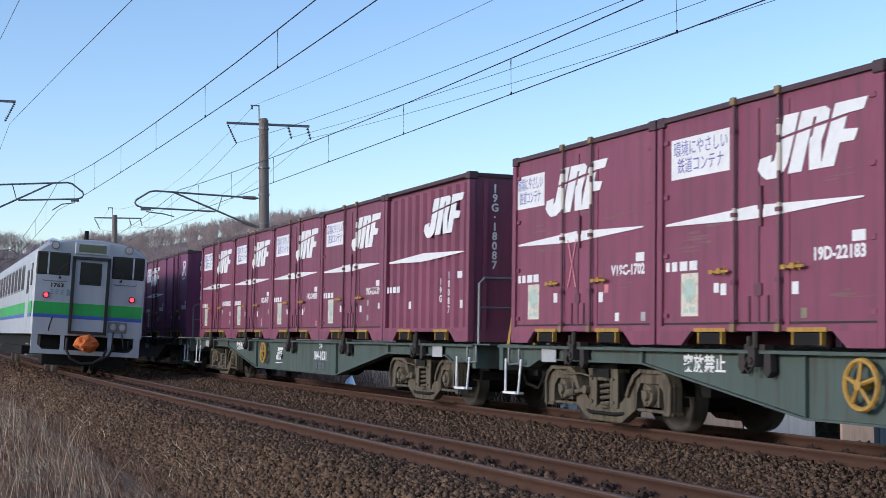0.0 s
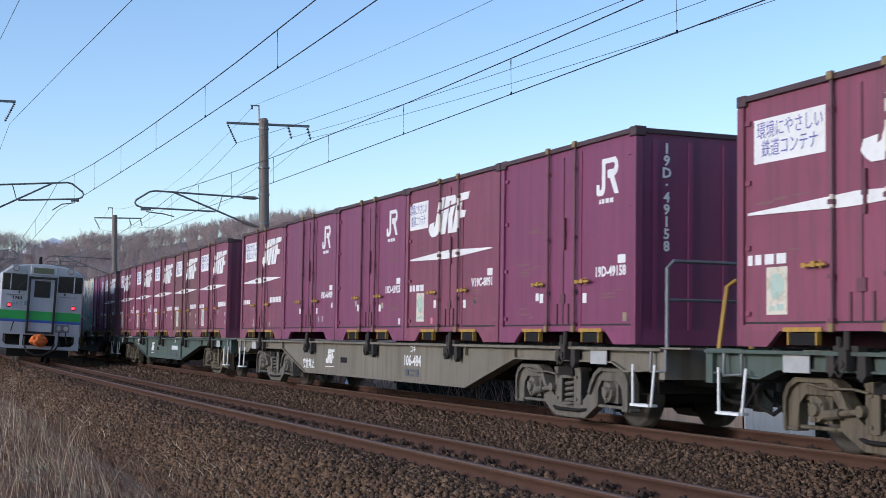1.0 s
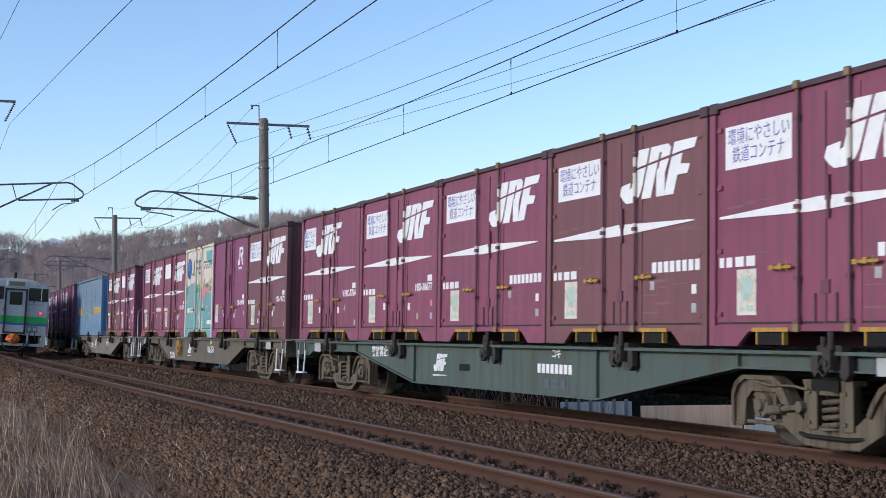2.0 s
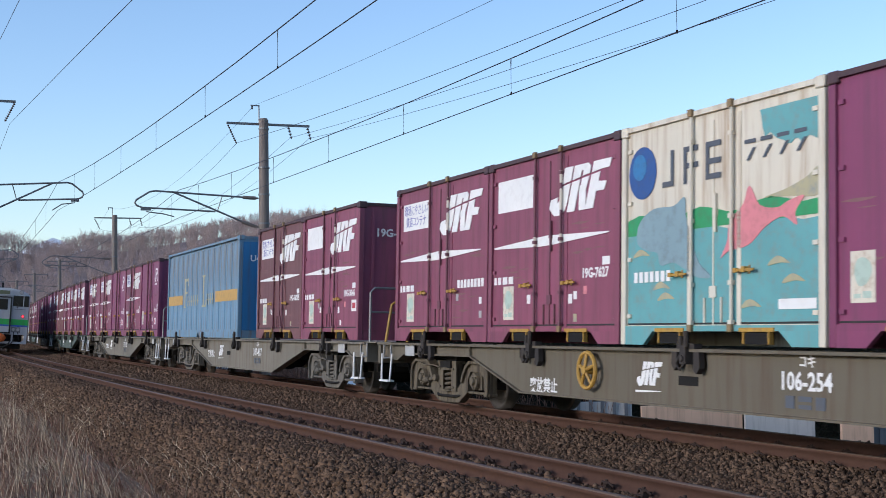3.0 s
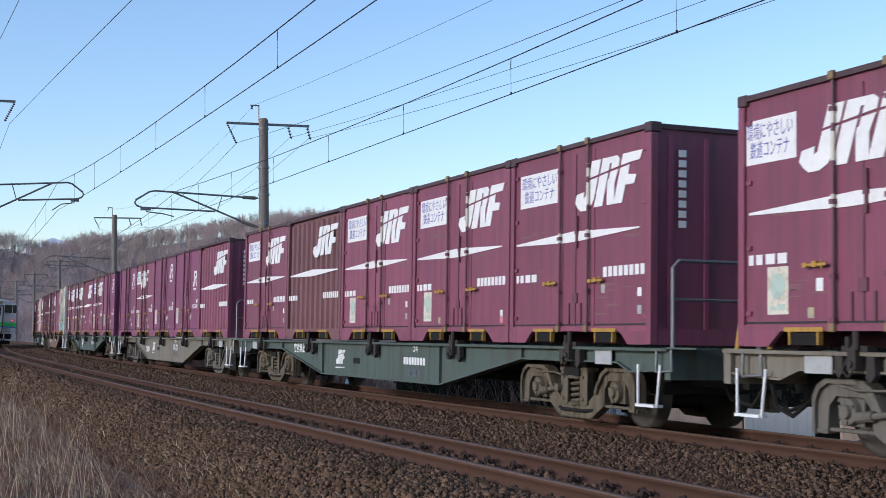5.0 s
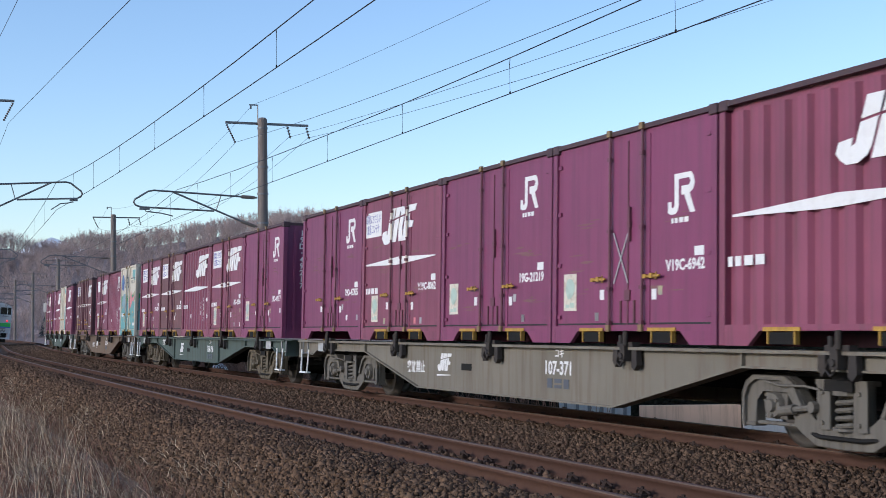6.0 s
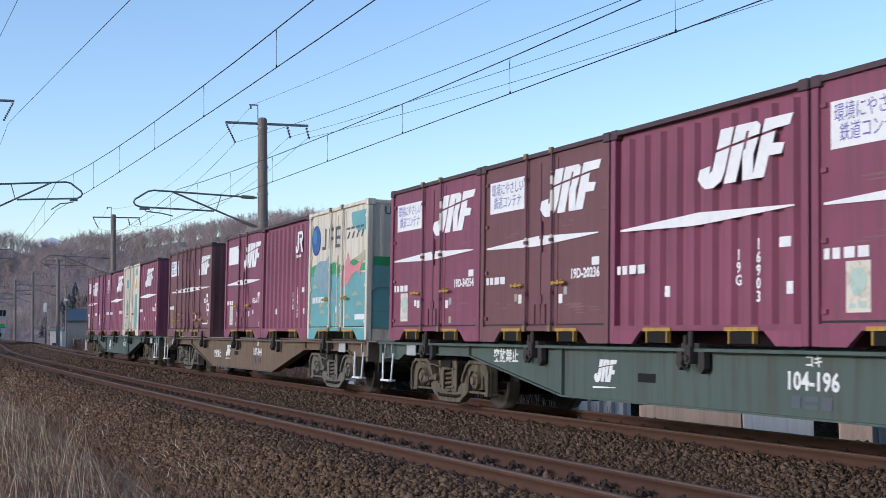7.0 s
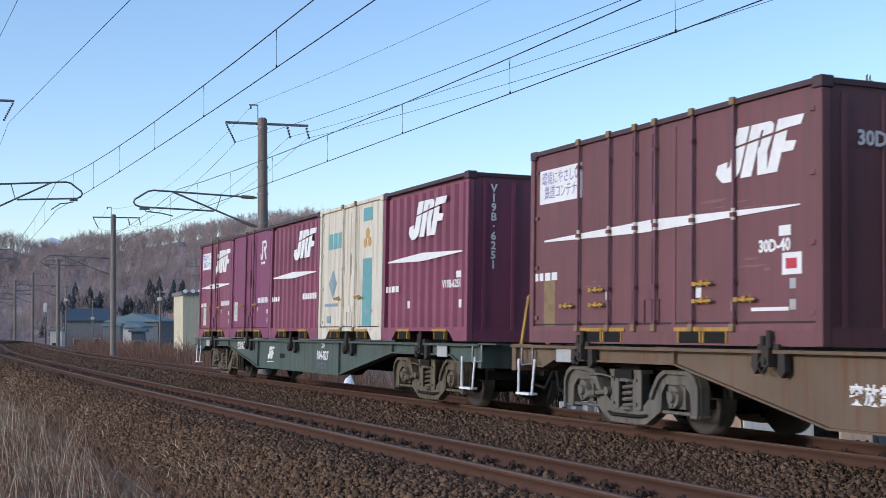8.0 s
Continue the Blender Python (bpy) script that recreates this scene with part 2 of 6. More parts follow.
ballast = tagged(new("ballast_bed", strip(S_ALL, [p for p in SECTION if -6.6 < p[0] < 6.7], "ballast_bed", BALLAST, 0.012)), "rust-brown crushed-stone ballast bed under the tracks", "ballast", kind="structure")


def ground_height(lat, s, x, y):
    if lat > 5.8:
        base = -0.55 - 0.035 * min(8, max(0, lat - 6.3)) - 0.25 * max(0, 6.3 - lat)
    elif lat < -6.3:
        base = -2.3
    else:
        base = -2.2
    n = noise.noise((x * 0.35, y * 0.35, 0.3)) * 0.13 + noise.noise((x * 1.7, y * 1.7, 1.3)) * 0.05
    return base + n * (1 if abs(lat) > 6.8 else 0.3)


def lat_of(x, y):
    """Nearest point on the line: s and lat."""
    d2 = (XG - x) ** 2 + (YG - y) ** 2
    i = int(np.argmin(d2))
    h = HG[i]
    return SG[i], -((x - XG[i]) * math.cos(h) + (y - YG[i]) * math.sin(h))


def build_ground():
    fine_s = np.concatenate([np.arange(-240, -16, 8), np.arange(-16, 45, 0.5), np.arange(45, 325, 5.0)])
    lats = np.concatenate([np.arange(5.9, 16, 0.4), np.array([17, 19, 22, 26, 32, 45, 70, 120, 250, 600, 1500, 2500])])
    v = []
    for s in fine_s:
        for a in lats:
            p = along(s, a)
            p.z = ground_height(a, s, p.x, p.y)
            v.append(tuple(p))
    n, k = len(fine_s), len(lats)
    i = np.arange((n - 1) * k).reshape(n - 1, k)[:, :-1].ravel()
    f = np.c_[i, i + 1, i + k + 1, i + k]
    far_l = np.array([-5.5, -7, -10, -16, -30, -60, -120, -250, -600, -1500, -2500])
    v2 = []
    s2 = np.concatenate([np.arange(-240, 325, 5.0), [325]])
    for s in s2:
        for a in far_l:
            p = along(s, a)
            p.z = (-2.3 if a > -8 else float(np.interp(s, [45, 72], [-3.7, -2.3]))) + (0.2 * noise.noise((p.x * 0.2, p.y * 0.2, 0)) if a > -100 else 0)
            v2.append(tuple(p))
    k2 = len(far_l)
    j = np.arange((len(s2) - 1) * k2).reshape(len(s2) - 1, k2)[:, :-1].ravel()
    f2 = np.c_[j, j + k2, j + k2 + 1, j + 1] + len(v)
    # the sheet goes on beyond both ends of the line, to the horizon
    base = len(v) + len(v2)
    h1, h0 = HG[-1], HG[0]
    e = along(322)
    b = along(-236)
    L, W = 3500, 3500
    quad = []
    for p, h, sg in ((e, h1, 1), (b, h0, -1)):
        d = Vector((-math.sin(h), math.cos(h), 0)) * sg
        n_ = Vector((-math.cos(h), -math.sin(h), 0))
        for q in (p + n_ * W, p - n_ * W, p - n_ * W + d * L, p + n_ * W + d * L):
            quad.append((q.x, q.y, -1.2))
    f3 = np.array([[0, 1, 2, 3], [4, 5, 6, 7]]) + base
    me = mesh_np("ground", np.array(v + v2 + quad), np.vstack([f, f2, f3]), EARTH)
    return tagged(new("ground", me), "dry brown earth with dead grass beside the railway", "ground", kind="structure")


ground = build_ground()

RAIL_PROFILE = [(-0.064, -0.160), (0.064, -0.160), (0.064, -0.148), (0.012, -0.128), (0.009, -0.045), (0.032, -0.036), (0.033, -0.008), (0.024, 0.0), (-0.024, 0.0), (-0.033, -0.008), (-0.032, -0.036), (-0.009, -0.045), (-0.012, -0.128), (-0.064, -0.148)]


def rail(lat0, z0, cant, side):
    s_list = S_ALL
    v, k = [], len(RAIL_PROFILE)
    lat = lat0 + side * 0.566 * math.cos(cant)
    z = z0 + side * 0.566 * math.sin(cant)
    for s in s_list:
        for a, b in RAIL_PROFILE:
            v.append(tuple(along(s, lat - a, z + b)))
    f = []
    for i in range(len(s_list) - 1):
        for j in range(k):
            f.append((i * k + j, i * k + (j + 1) % k, (i + 1) * k + (j + 1) % k, (i + 1) * k + j))
    me = mesh_np("rail", np.array(v), np.array(f), RAIL_RUST)
    me.materials.append(RAIL_HEAD)
    idx = np.zeros(len(f), np.int32)
    idx.reshape(-1, k)[:, 6:9] = 1
    me.polygons.foreach_set("material_index", idx)
    return me


for nm, lat0, z0, cant in (("far_track", 0, 0, CANT_FAR), ("near_track", D_NEAR, Z_NEAR, CANT_NEAR)):
    tr = thing(nm, "rusty rails on dusty sleepers, one of two tracks", "railway track", kind="structure")
    for side in (1, -1):
        part("rail", rail(lat0, z0, cant, side), RAIL_RUST, tr)
    sl = to_mesh("sleeper", bbox(-0.12, 0.12, -1.0, 1.0, -0.30, -0.158, 0.02), SLEEPER)
    bm = bmesh.new()
    for sd in (0.566, -0.566):
        for o in (-0.115, 0.115):
            box(bm, -0.06, 0.06, sd + o - 0.045, sd + o + 0.045, -0.158, -0.135)
            cyl(bm, (0, sd + o, -0.14), (0, sd + o, -0.075), 0.016, n=6)
            cyl(bm, (0, sd + o, -0.115), (0, sd + o, -0.095), 0.030, n=6)
            box(bm, -0.025, 0.025, sd + o * 0.8 - 0.04, sd + o * 0.8 + 0.04, -0.135, -0.112)
            for q in (-1, 1):
                tube(bm, [(0, sd + o, -0.11), (q * 0.05, sd + o * 1.1, -0.095), (q * 0.10, sd + o * 0.9, -0.128)], 0.010, 5)
    clip = to_mesh("rail_clip", bm, CLIP)
    for i in range(150):
        s = -8 + i * 0.6
        m = on_track(s, lat0, z0, cant, 0.4)
        o = part("sleeper", sl, SLEEPER, tr, at=m)
        part("rail_clip", clip, CLIP, o)
# ---- writing and signs, laid on a side (y = +) or an end (x = -) ----
_words = {}
SIDE = Matrix(((-1, 0, 0, 0), (0, 0, 1, 0), (0, 1, 0, 0), (0, 0, 0, 1)))
END = Matrix(((0, 0, -1, 0), (-1, 0, 0, 0), (0, 1, 0, 0), (0, 0, 0, 1)))


def words(text, size, material, stacked=False, bold=0.0, width=1.0):
    key = (text, size, material.name, stacked, width)
    if key not in _words:
        cu = bpy.data.curves.new("writing", "FONT")
        cu.body = "\n".join(text) if stacked else text
        cu.size, cu.align_x, cu.align_y = size, "CENTER", "CENTER"
        cu.extrude, cu.offset, cu.resolution_u = 0.0008, bold, 2
        if stacked:
            cu.space_line = 0.86
        tmp = bpy.data.objects.new("writing", cu)
        me = bpy.data.meshes.new_from_object(tmp)
        bpy.data.objects.remove(tmp)
        if width != 1.0:
            me.transform(Matrix.Diagonal((width, 1, 1, 1)))
        me.materials.clear()
        me.materials.append(material)
        _words[key] = me
    return _words[key]


def sign(name, polys, material, depth=0.003):
    """A flat marking from outlines of (u to the right, v up), in the plane z = 0."""
    bm = bmesh.new()
    for poly in polys:
        lo = [bm.verts.new((u, v, 0)) for u, v in poly]
        f = bm.faces.new(lo)
        r = bmesh.ops.extrude_face_region(bm, geom=[f])
        bmesh.ops.translate(bm, verts=[g for g in r["geom"] if isinstance(g, bmesh.types.BMVert)], vec=(0, 0, depth))
    return to_mesh(name, bm, material)


def rect(u0, u1, v0, v1):
    return [(u0, v0), (u1, v0), (u1, v1), (u0, v1)]


def slant(poly, k=0.28):
    return [(u + k * v, v) for u, v in poly]


def ring(cx, cy, r, n=20):
    return [(cx + r * math.cos(2 * math.pi * i / n), cy + r * math.sin(2 * math.pi * i / n)) for i in range(n)]


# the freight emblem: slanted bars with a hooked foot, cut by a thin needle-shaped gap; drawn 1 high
EMBLEM = [slant(p) for p in (
    [(0.00, 0.02), (0.12, -0.06), (0.32, -0.06), (0.46, 0.04), (0.50, 0.18), (0.50, 0.63), (0.20, 0.585), (0.20, 0.26), (0.14, 0.22), (0.12, 0.36), (-0.12, 0.32), (-0.12, 0.14)],
    [(0.20, 0.635), (0.50, 0.68), (0.50, 1.0), (0.20, 1.0)],
    [(0.55, -0.02), (0.82, -0.02), (0.82, 0.672), (0.55, 0.635)],
    [(0.55, 0.685), (0.82, 0.722), (0.82, 0.86), (0.88, 0.86), (0.88, 0.735), (1.12, 0.765), (1.11, 0.92), (1.00, 1.0), (0.55, 1.0)],
    [(0.84, 0.46), (0.97, -0.02), (1.20, -0.02), (1.08, 0.42), (1.12, 0.708), (0.88, 0.68), (0.88, 0.54), (0.84, 0.52)],
    [(1.18, -0.02), (1.44, -0.02), (1.44, 0.34), (1.70, 0.34), (1.72, 0.52), (1.46, 0.55), (1.46, 0.752), (1.18, 0.715)],
    [(1.18, 0.765), (1.46, 0.80), (1.74, 0.81), (1.76, 1.0), (1.18, 1.0)])]
# the round-cornered passenger emblem: a hook and a looped bar
HOOK = [[(0.0, 0.06), (0.10, 0.0), (0.30, 0.0), (0.40, 0.08), (0.44, 0.2), (0.44, 0.86), (0.62, 0.86), (0.62, 1.0), (0.27, 1.0), (0.27, 0.22), (0.22, 0.15), (0.15, 0.18), (0.14, 0.32), (0.0, 0.32)],
        [(0.62, 0.86), (0.86, 0.86), (0.92, 0.78), (0.86, 0.68), (0.55, 0.68), (0.55, 0.46), (0.66, 0.46), (0.90, 0.0), (1.10, 0.0), (0.88, 0.48), (1.02, 0.56), (1.08, 0.72), (1.04, 0.88), (0.94, 1.0), (0.62, 1.0)]]


def scaled(polys, s, du, dv, kx=1.0):
    return [[(u * s * kx + du, v * s + dv) for u, v in p] for p in polys]


_kit = {}


def kit(name, build):
    if name not in _kit:
        _kit[name] = build()
    return _kit[name]


def shell(root, length, height, ribbed, mat, trim, low_mat=None):
    """Walls, posts, rails, ribs and roof of a container, each a part of its own."""
    h, w = length / 2, 1.225
    T = Matrix.Translation
    K = (length, height, mat.name)
    part("body", kit(("body", ribbed) + K, lambda: to_mesh("body", bbox(-h + 0.03, h - 0.03, -1.17, 1.14 if ribbed else 1.185, 0.155, height - 0.05), mat)), mat, root)
    post = kit(("post",) + K, lambda: to_mesh("corner_post", bbox(-0.05, 0.05, -0.05, 0.05, 0, height - 0.105, 0.008), mat))
    casting = kit(("casting", trim.name), lambda: to_mesh("corner_casting", bbox(-0.075, 0.075, -0.075, 0.075, -0.10, 0.015, 0.01), trim))
    for sx in (-1, 1):
        for sy in (-1, 1):
            part("corner_post", post, mat, root, at=T((sx * (h - 0.05), sy * (w - 0.05), 0)))
            part("corner_casting", casting, trim, root, at=T((sx * (h - 0.069), sy * (w - 0.069), height)))
    low_mat = low_mat or mat
    low = kit(("low", low_mat.name) + K, lambda: to_mesh("bottom_rail", bbox(-h + 0.1, h - 0.1, -0.025, 0.025, 0.15, 0.21), low_mat))
    top = kit(("top", trim.name) + K, lambda: to_mesh("top_rail", bbox(-h + 0.145, h - 0.145, -0.029, 0.029, -0.055, 0.0), trim))
    for sy in (-1, 1):
        part("bottom_rail", low, mat, root, at=T((0, sy * (w - 0.029), 0)))
        part("top_rail", top, trim, root, "dark weathered top rail" if trim is DARK_TRIM else "", at=T((0, sy * (w - 0.031), height)))

    def foot():
        bm = bmesh.new()
        inner, rise = (1.36, 0.20) if length < 5 else (0.2, 0.2) if length > 8 else (0.0, 0.0)
        prism(bm, [(h - 0.1, 0.0), (inner, 0.0), (inner - rise, 0.15), (h - 0.1, 0.15)], -0.025, 0.025)
        return to_mesh("base_plate", bm, low_mat)
    for sx in (0, math.pi):
        part("base_plate", kit(("foot", low_mat.name) + K, foot), low_mat, root, at=T((0, w - 0.029, 0)) @ Matrix.Rotation(sx, 4, "Z"))
    er = kit(("endrail", trim.name), lambda: to_mesh("end_rail", bbox(-0.029, 0.029, -w + 0.145, w - 0.145, -0.06, -0.004), trim))
    eb = kit(("endlow", mat.name), lambda: to_mesh("end_sill", bbox(-0.025, 0.025, -w + 0.1, w - 0.1, 0, 0.18), mat))
    for sx in (-1, 1):
        part("end_rail", er, trim, root, at=T((sx * (h - 0.031), 0, height)))
        part("end_sill", eb, mat, root, at=T((sx * (h - 0.029), 0, 0)))
    rib = kit(("endrib", height, mat.name), lambda: to_mesh("end_rib", bbox(-0.019, 0.019, -0.03, 0.03, 0.18, height - 0.14), mat))
    for k in range(5):
        part("end_rib", rib, mat, root, at=T((-h + 0.033, -0.95 + k * 0.475, 0)))
    if ribbed:
        n = 10 if length < 5 else 13
        step = (length - 0.3) / n
        share = 0.64 if length < 5 else 0.93

        def side_rib():
            bm = bmesh.new()
            prism_rib(bm, 0, step * share, 1.14, 1.20, 0.21, height - 0.13)
            return to_mesh("side_rib", bm, mat)
        for i in range(n):
            part("side_rib", kit(("siderib",) + K, side_rib), mat, root, at=T((-h + 0.15 + (i + 0.5) * step, 0, 0)))
    else:
        dp = kit(("doorpost",) + K, lambda: to_mesh("door_post", bbox(-0.035, 0.035, 1.184, 1.195, 0.17, height - 0.12), mat))
        for x in (-0.46, 0.46):
            part("door_post", dp, mat, root, at=T((x, 0, 0)))
    part("roof", kit(("roofsheet", length, height, trim.name), lambda: to_mesh("roof", bbox(-h + 0.06, h - 0.06, -w + 0.06, w - 0.06, height - 0.06, height - 0.012), trim)), trim, root)
    n = max(3, int(length / 1.25))
    bow = kit(("bow", trim.name), lambda: to_mesh("roof_bow", bbox(-0.03, 0.03, -w + 0.07, w - 0.07, -0.013, 0.012), trim))
    for i in range(n):
        part("roof_bow", bow, trim, root, at=T((-h + (i + 0.5) * length / n, 0, height)))


def prism_rib(bm, x, w, y0, y1, z0, z1):
    e = 0.035
    out = [(x - w / 2, y0), (x - w / 2 + e, y1), (x + w / 2 - e, y1), (x + w / 2, y0)]
    lo = [bm.verts.new((a, b, z0)) for a, b in out]
    hi = [bm.verts.new((a, b, z1)) for a, b in out]
    for i in range(3):
        bm.faces.new((lo[i], lo[i + 1], hi[i + 1], hi[i]))
    bm.faces.new(lo), bm.faces.new(hi)


def rod_mesh(height, mat):
    def build():
        bm = bmesh.new()
        cyl(bm, (0, 0, 0.16), (0, 0, height - 0.06), 0.019, n=8)
        for z in (0.22, 0.62, 1.3, height - 0.35):
            box(bm, -0.032, 0.032, -0.02, 0.024, z, z + 0.045)
        return to_mesh("lock_rod", bm, mat)
    return kit(("rod", height, mat.name), build)


def sleeve(tall):
    """Paint that runs on over a rod: a thin coat round it."""
    bm = bmesh.new()
    cyl(bm, (0, 0, -tall / 2), (0, 0, tall / 2), 0.0205, n=8)
    return to_mesh("rod_stripe", bm, BONE)


def keeper_mesh():
    return kit("keeper", lambda: to_mesh("rod_keeper", bbox(-0.04, 0.04, -0.012, 0.034, -0.06, 0.02, 0.006), YELLOW_WORN))


def scuff_mesh(k):
    """A faint scraped patch or scratch of exposed primer, with a ragged edge of its own."""
    def build():
        r = random.Random(k)
        polys = []
        for _ in range(3):
            cx, cy = r.uniform(-0.35, 0.35), r.uniform(-0.12, 0.12)
            wd, ht = r.uniform(0.06, 0.28), r.uniform(0.004, 0.022)
            polys.append([(cx - wd, cy), (cx - wd * 0.2, cy + ht), (cx + wd, cy + ht * 0.6), (cx + wd * 0.7, cy - ht * 0.4), (cx, cy - ht)])
        return sign("scuff", polys, SCUFF, 0.001)
    return kit(("scuff", k), build)


def handle_mesh():
    def build():
        bm = bmesh.new()
        box(bm, -0.17, 0.17, -0.010, 0.010, -0.013, 0.013)
        box(bm, 0.10, 0.17, -0.018, 0.018, -0.022, 0.022)
        box(bm, -0.035, 0.025, -0.03, 0.016, -0.022, 0.034)
        cyl(bm, (-0.10, 0.0, -0.04), (-0.10, 0.0, 0.045), 0.010, n=6)
        return to_mesh("handle", bm, YELLOW)
    return kit("handle", build)


def pocket_mesh():
    def build():
        bm = bmesh.new()
        prism(bm, [(-0.29, 0.185), (-0.29, 0.145), (-0.22, 0.145), (-0.22, 0.02), (-0.20, 0.02), (-0.20, 0.145), (0.20, 0.145), (0.20, 0.02), (0.22, 0.02), (0.22, 0.145), (0.29, 0.145), (0.29, 0.185)], -0.02, 0.035)
        return to_mesh("fork_pocket", bm, YELLOW)
    return kit("pocket", build)


def vent_mesh(mat):
    def build():
        bm = bmesh.new()
        box(bm, -0.016, 0.016, -0.01, 0.02, -0.20, 0.20)
        box(bm, -0.03, 0.03, -0.01, 0.026, -0.03, 0.03)
        return to_mesh("door_stay", bm, mat)
    return kit(("vent", mat.name), build)


def at_side(u, z, length, y=1.186):
    """On the near side: u in parts of the length from the end that comes last, z above the base."""
    return Matrix.Translation((length / 2 - u * length, y, z)) @ SIDE


def at_end(v, z, length, out=0.052):
    """On the end that faces forward: v metres from the near corner."""
    return Matrix.Translation((-length / 2 + 0.03 - out + 0.03, 1.225 - v, z)) @ END


DASHES = [rect(-0.29 + u, -0.29 + u + w, -0.045, 0.045) for u, w in ((0.0, 0.07), (0.11, 0.09), (0.25, 0.13), (0.42, 0.13))]
SLOGAN = "環境にやさしい\n鉄道コンテナ"

LABELS = {
    "freight": "wine-red steel rail container with white freight emblem and stripe",
    "plain": "purple steel rail container with white round emblem",
    "ribbed": "ribbed wine-red rail container with white emblem and stripe",
    "ribbed_plain": "ribbed wine-red rail container with white round emblem",
    "twenty": "faded brown-red long container with seven yellow-tipped lock rods",
    "marine": "cream and teal container painted with sea animals and green band",
    "white": "off-white chemical container with teal band and diamond sign",
    "liner": "long light-blue ribbed container with orange band, rust-stained end",
}


UNREAD = [rect(-0.5 + i * 0.125, -0.41 + i * 0.125, -0.06, 0.06) for i in range(8)]
UNREAD_END = [rect(-0.05, 0.05, 0.38 - i * 0.115, 0.46 - i * 0.115) for i in range(8)]


def container(kind, number="", slogan=True, faded=False, eco=0, across=False, pockets=True, blank=False):
    length, height = 3.715, 2.5
    if kind == "twenty":
        length, height = 6.058, 2.5
    if kind == "liner":
        length, height = 9.41, 2.5
    ribbed = kind in ("ribbed", "ribbed_plain", "liner")
    mat = {"plain": PURPLE, "twenty": BROWN_WINE, "marine": CREAM, "white": CREAM, "liner": SKYBLUE}.get(kind, BROWN_WINE if faded else WINE)
    trim = {"marine": CREAM, "white": CREAM, "liner": SKYBLUE}.get(kind, DARK_TRIM)
    root = thing("container", LABELS[kind], "container", "containers on the freight train")
    root["length"] = length
    shell(root, length, height, ribbed, mat, trim, TEAL if kind == "marine" else None)
    y = 1.202 if ribbed else 1.186
    A = lambda u, z: at_side(u, z, length, y)
    # doors, rods, handles
    if not ribbed:
        rods = (0.40, 0.60) if kind != "twenty" else (0.222, 0.347, 0.447, 0.519, 0.643, 0.768)
        for i, u in enumerate(rods):
            x = length / 2 - u * length
            rm = ROD if trim is DARK_TRIM else mat
            part("lock_rod", rod_mesh(height, rm), rm, root, at=Matrix.Translation((x, 1.225, 0)))
            part("rod_keeper", keeper_mesh(), YELLOW_WORN, root, at=Matrix.Translation((x, 1.225, height)))
            part("rod_keeper", keeper_mesh(), YELLOW_WORN, root, at=Matrix.Translation((x, 1.225, 0.2)))
            if kind != "twenty":
                part("handle", handle_mesh(), YELLOW, root, "yellow door handle", at=Matrix.Translation((x + (0.24 if i == 0 else -0.24), 1.245, 0.76)))
            elif i in (0, 1, 4, 5):
                for z in ((0.46,) if i in (0, 5) else (0.46, 0.64)):
                    part("handle", handle_mesh(), YELLOW, root, "yellow door handle", at=Matrix.Translation((x + (0.26 if i < 2 else -0.22), 1.245, z)))
        def seam():
            bm = bmesh.new()
            box(bm, -0.012, 0.012, 0, 0.012, 0.22, height - 0.14)
            box(bm, -0.06, 0.06, 0, 0.02, 0.5, 0.62)
            box(bm, 0.14, 0.17, 0, 0.02, 0.24, 0.5)
            box(bm, -0.17, -0.14, 0, 0.02, 0.24, 0.5)
            return to_mesh("door_seam", bm, sm)
        sm = ROD if trim is DARK_TRIM else mat
        part("door_seam", kit(("seam", height, sm.name), seam), sm, root, at=Matrix.Translation((0, 1.184, 0)))
        rm = ROD if trim is DARK_TRIM else mat
        part("door_stay", vent_mesh(rm), rm, root, at=Matrix.Translation((-0.06, 1.2, 1.38)))
        hinge = kit(("hinge", mat.name), lambda: to_mesh("hinge", bbox(-0.04, 0.04, 0, 0.024, 0, 0.045), mat))
        for sx in (-1, 1):
            for z in (0.3, 0.95, 1.6, height - 0.3):
                part("hinge", hinge, mat, root, at=Matrix.Translation((sx * (length / 2 - 0.16), 1.186, z)))
    for sx in ((-1, 1) if kind != "liner" else ()):
        for px in ((0.80,) if kind != "twenty" else (0.82, 1.30)) if pockets else ():
            fp = part("fork_pocket", pocket_mesh(), YELLOW, root, "yellow fork pocket", at=Matrix.Translation((sx * px, 1.2, 0)))
            # solid black block stands in for the shade inside the pocket
            part("pocket_tunnel", kit("dark_fill", lambda: to_mesh("pocket_tunnel", bbox(-0.198, 0.198, -0.05, 0.0225, 0.02, 0.135), BLACK_STEEL)), BLACK_STEEL, fp)
    if not ribbed:
        # thin black strip draws the horizontal seam line low on the side
        part("door_gasket", kit(("low_seam", length), lambda: to_mesh("door_gasket", bbox(-length / 2 + 0.11, length / 2 - 0.11, 1.184, 1.192, 0.222, 0.242), RUBBER)), RUBBER, root, "thin black strip along the low seam")
    # markings
    if kind in ("freight", "ribbed", "twenty"):
        s = 0.56
        k = 3.715 / length
        u0 = 0.60 if kind != "twenty" else 0.775
        if number.startswith("V"):
            u0 = 0.36 if kind == "freight" else 0.43
        if kind == "twenty":
            s, u0 = 0.50, 0.772
        part("emblem", kit(("emblem", kind), lambda: sign("emblem", scaled(EMBLEM, s, -0.32, -s / 2, 1.38), WHITE, 0.0105)), WHITE, root, "white slanted freight emblem", at=A(u0, 1.945))
        w = length * 0.44
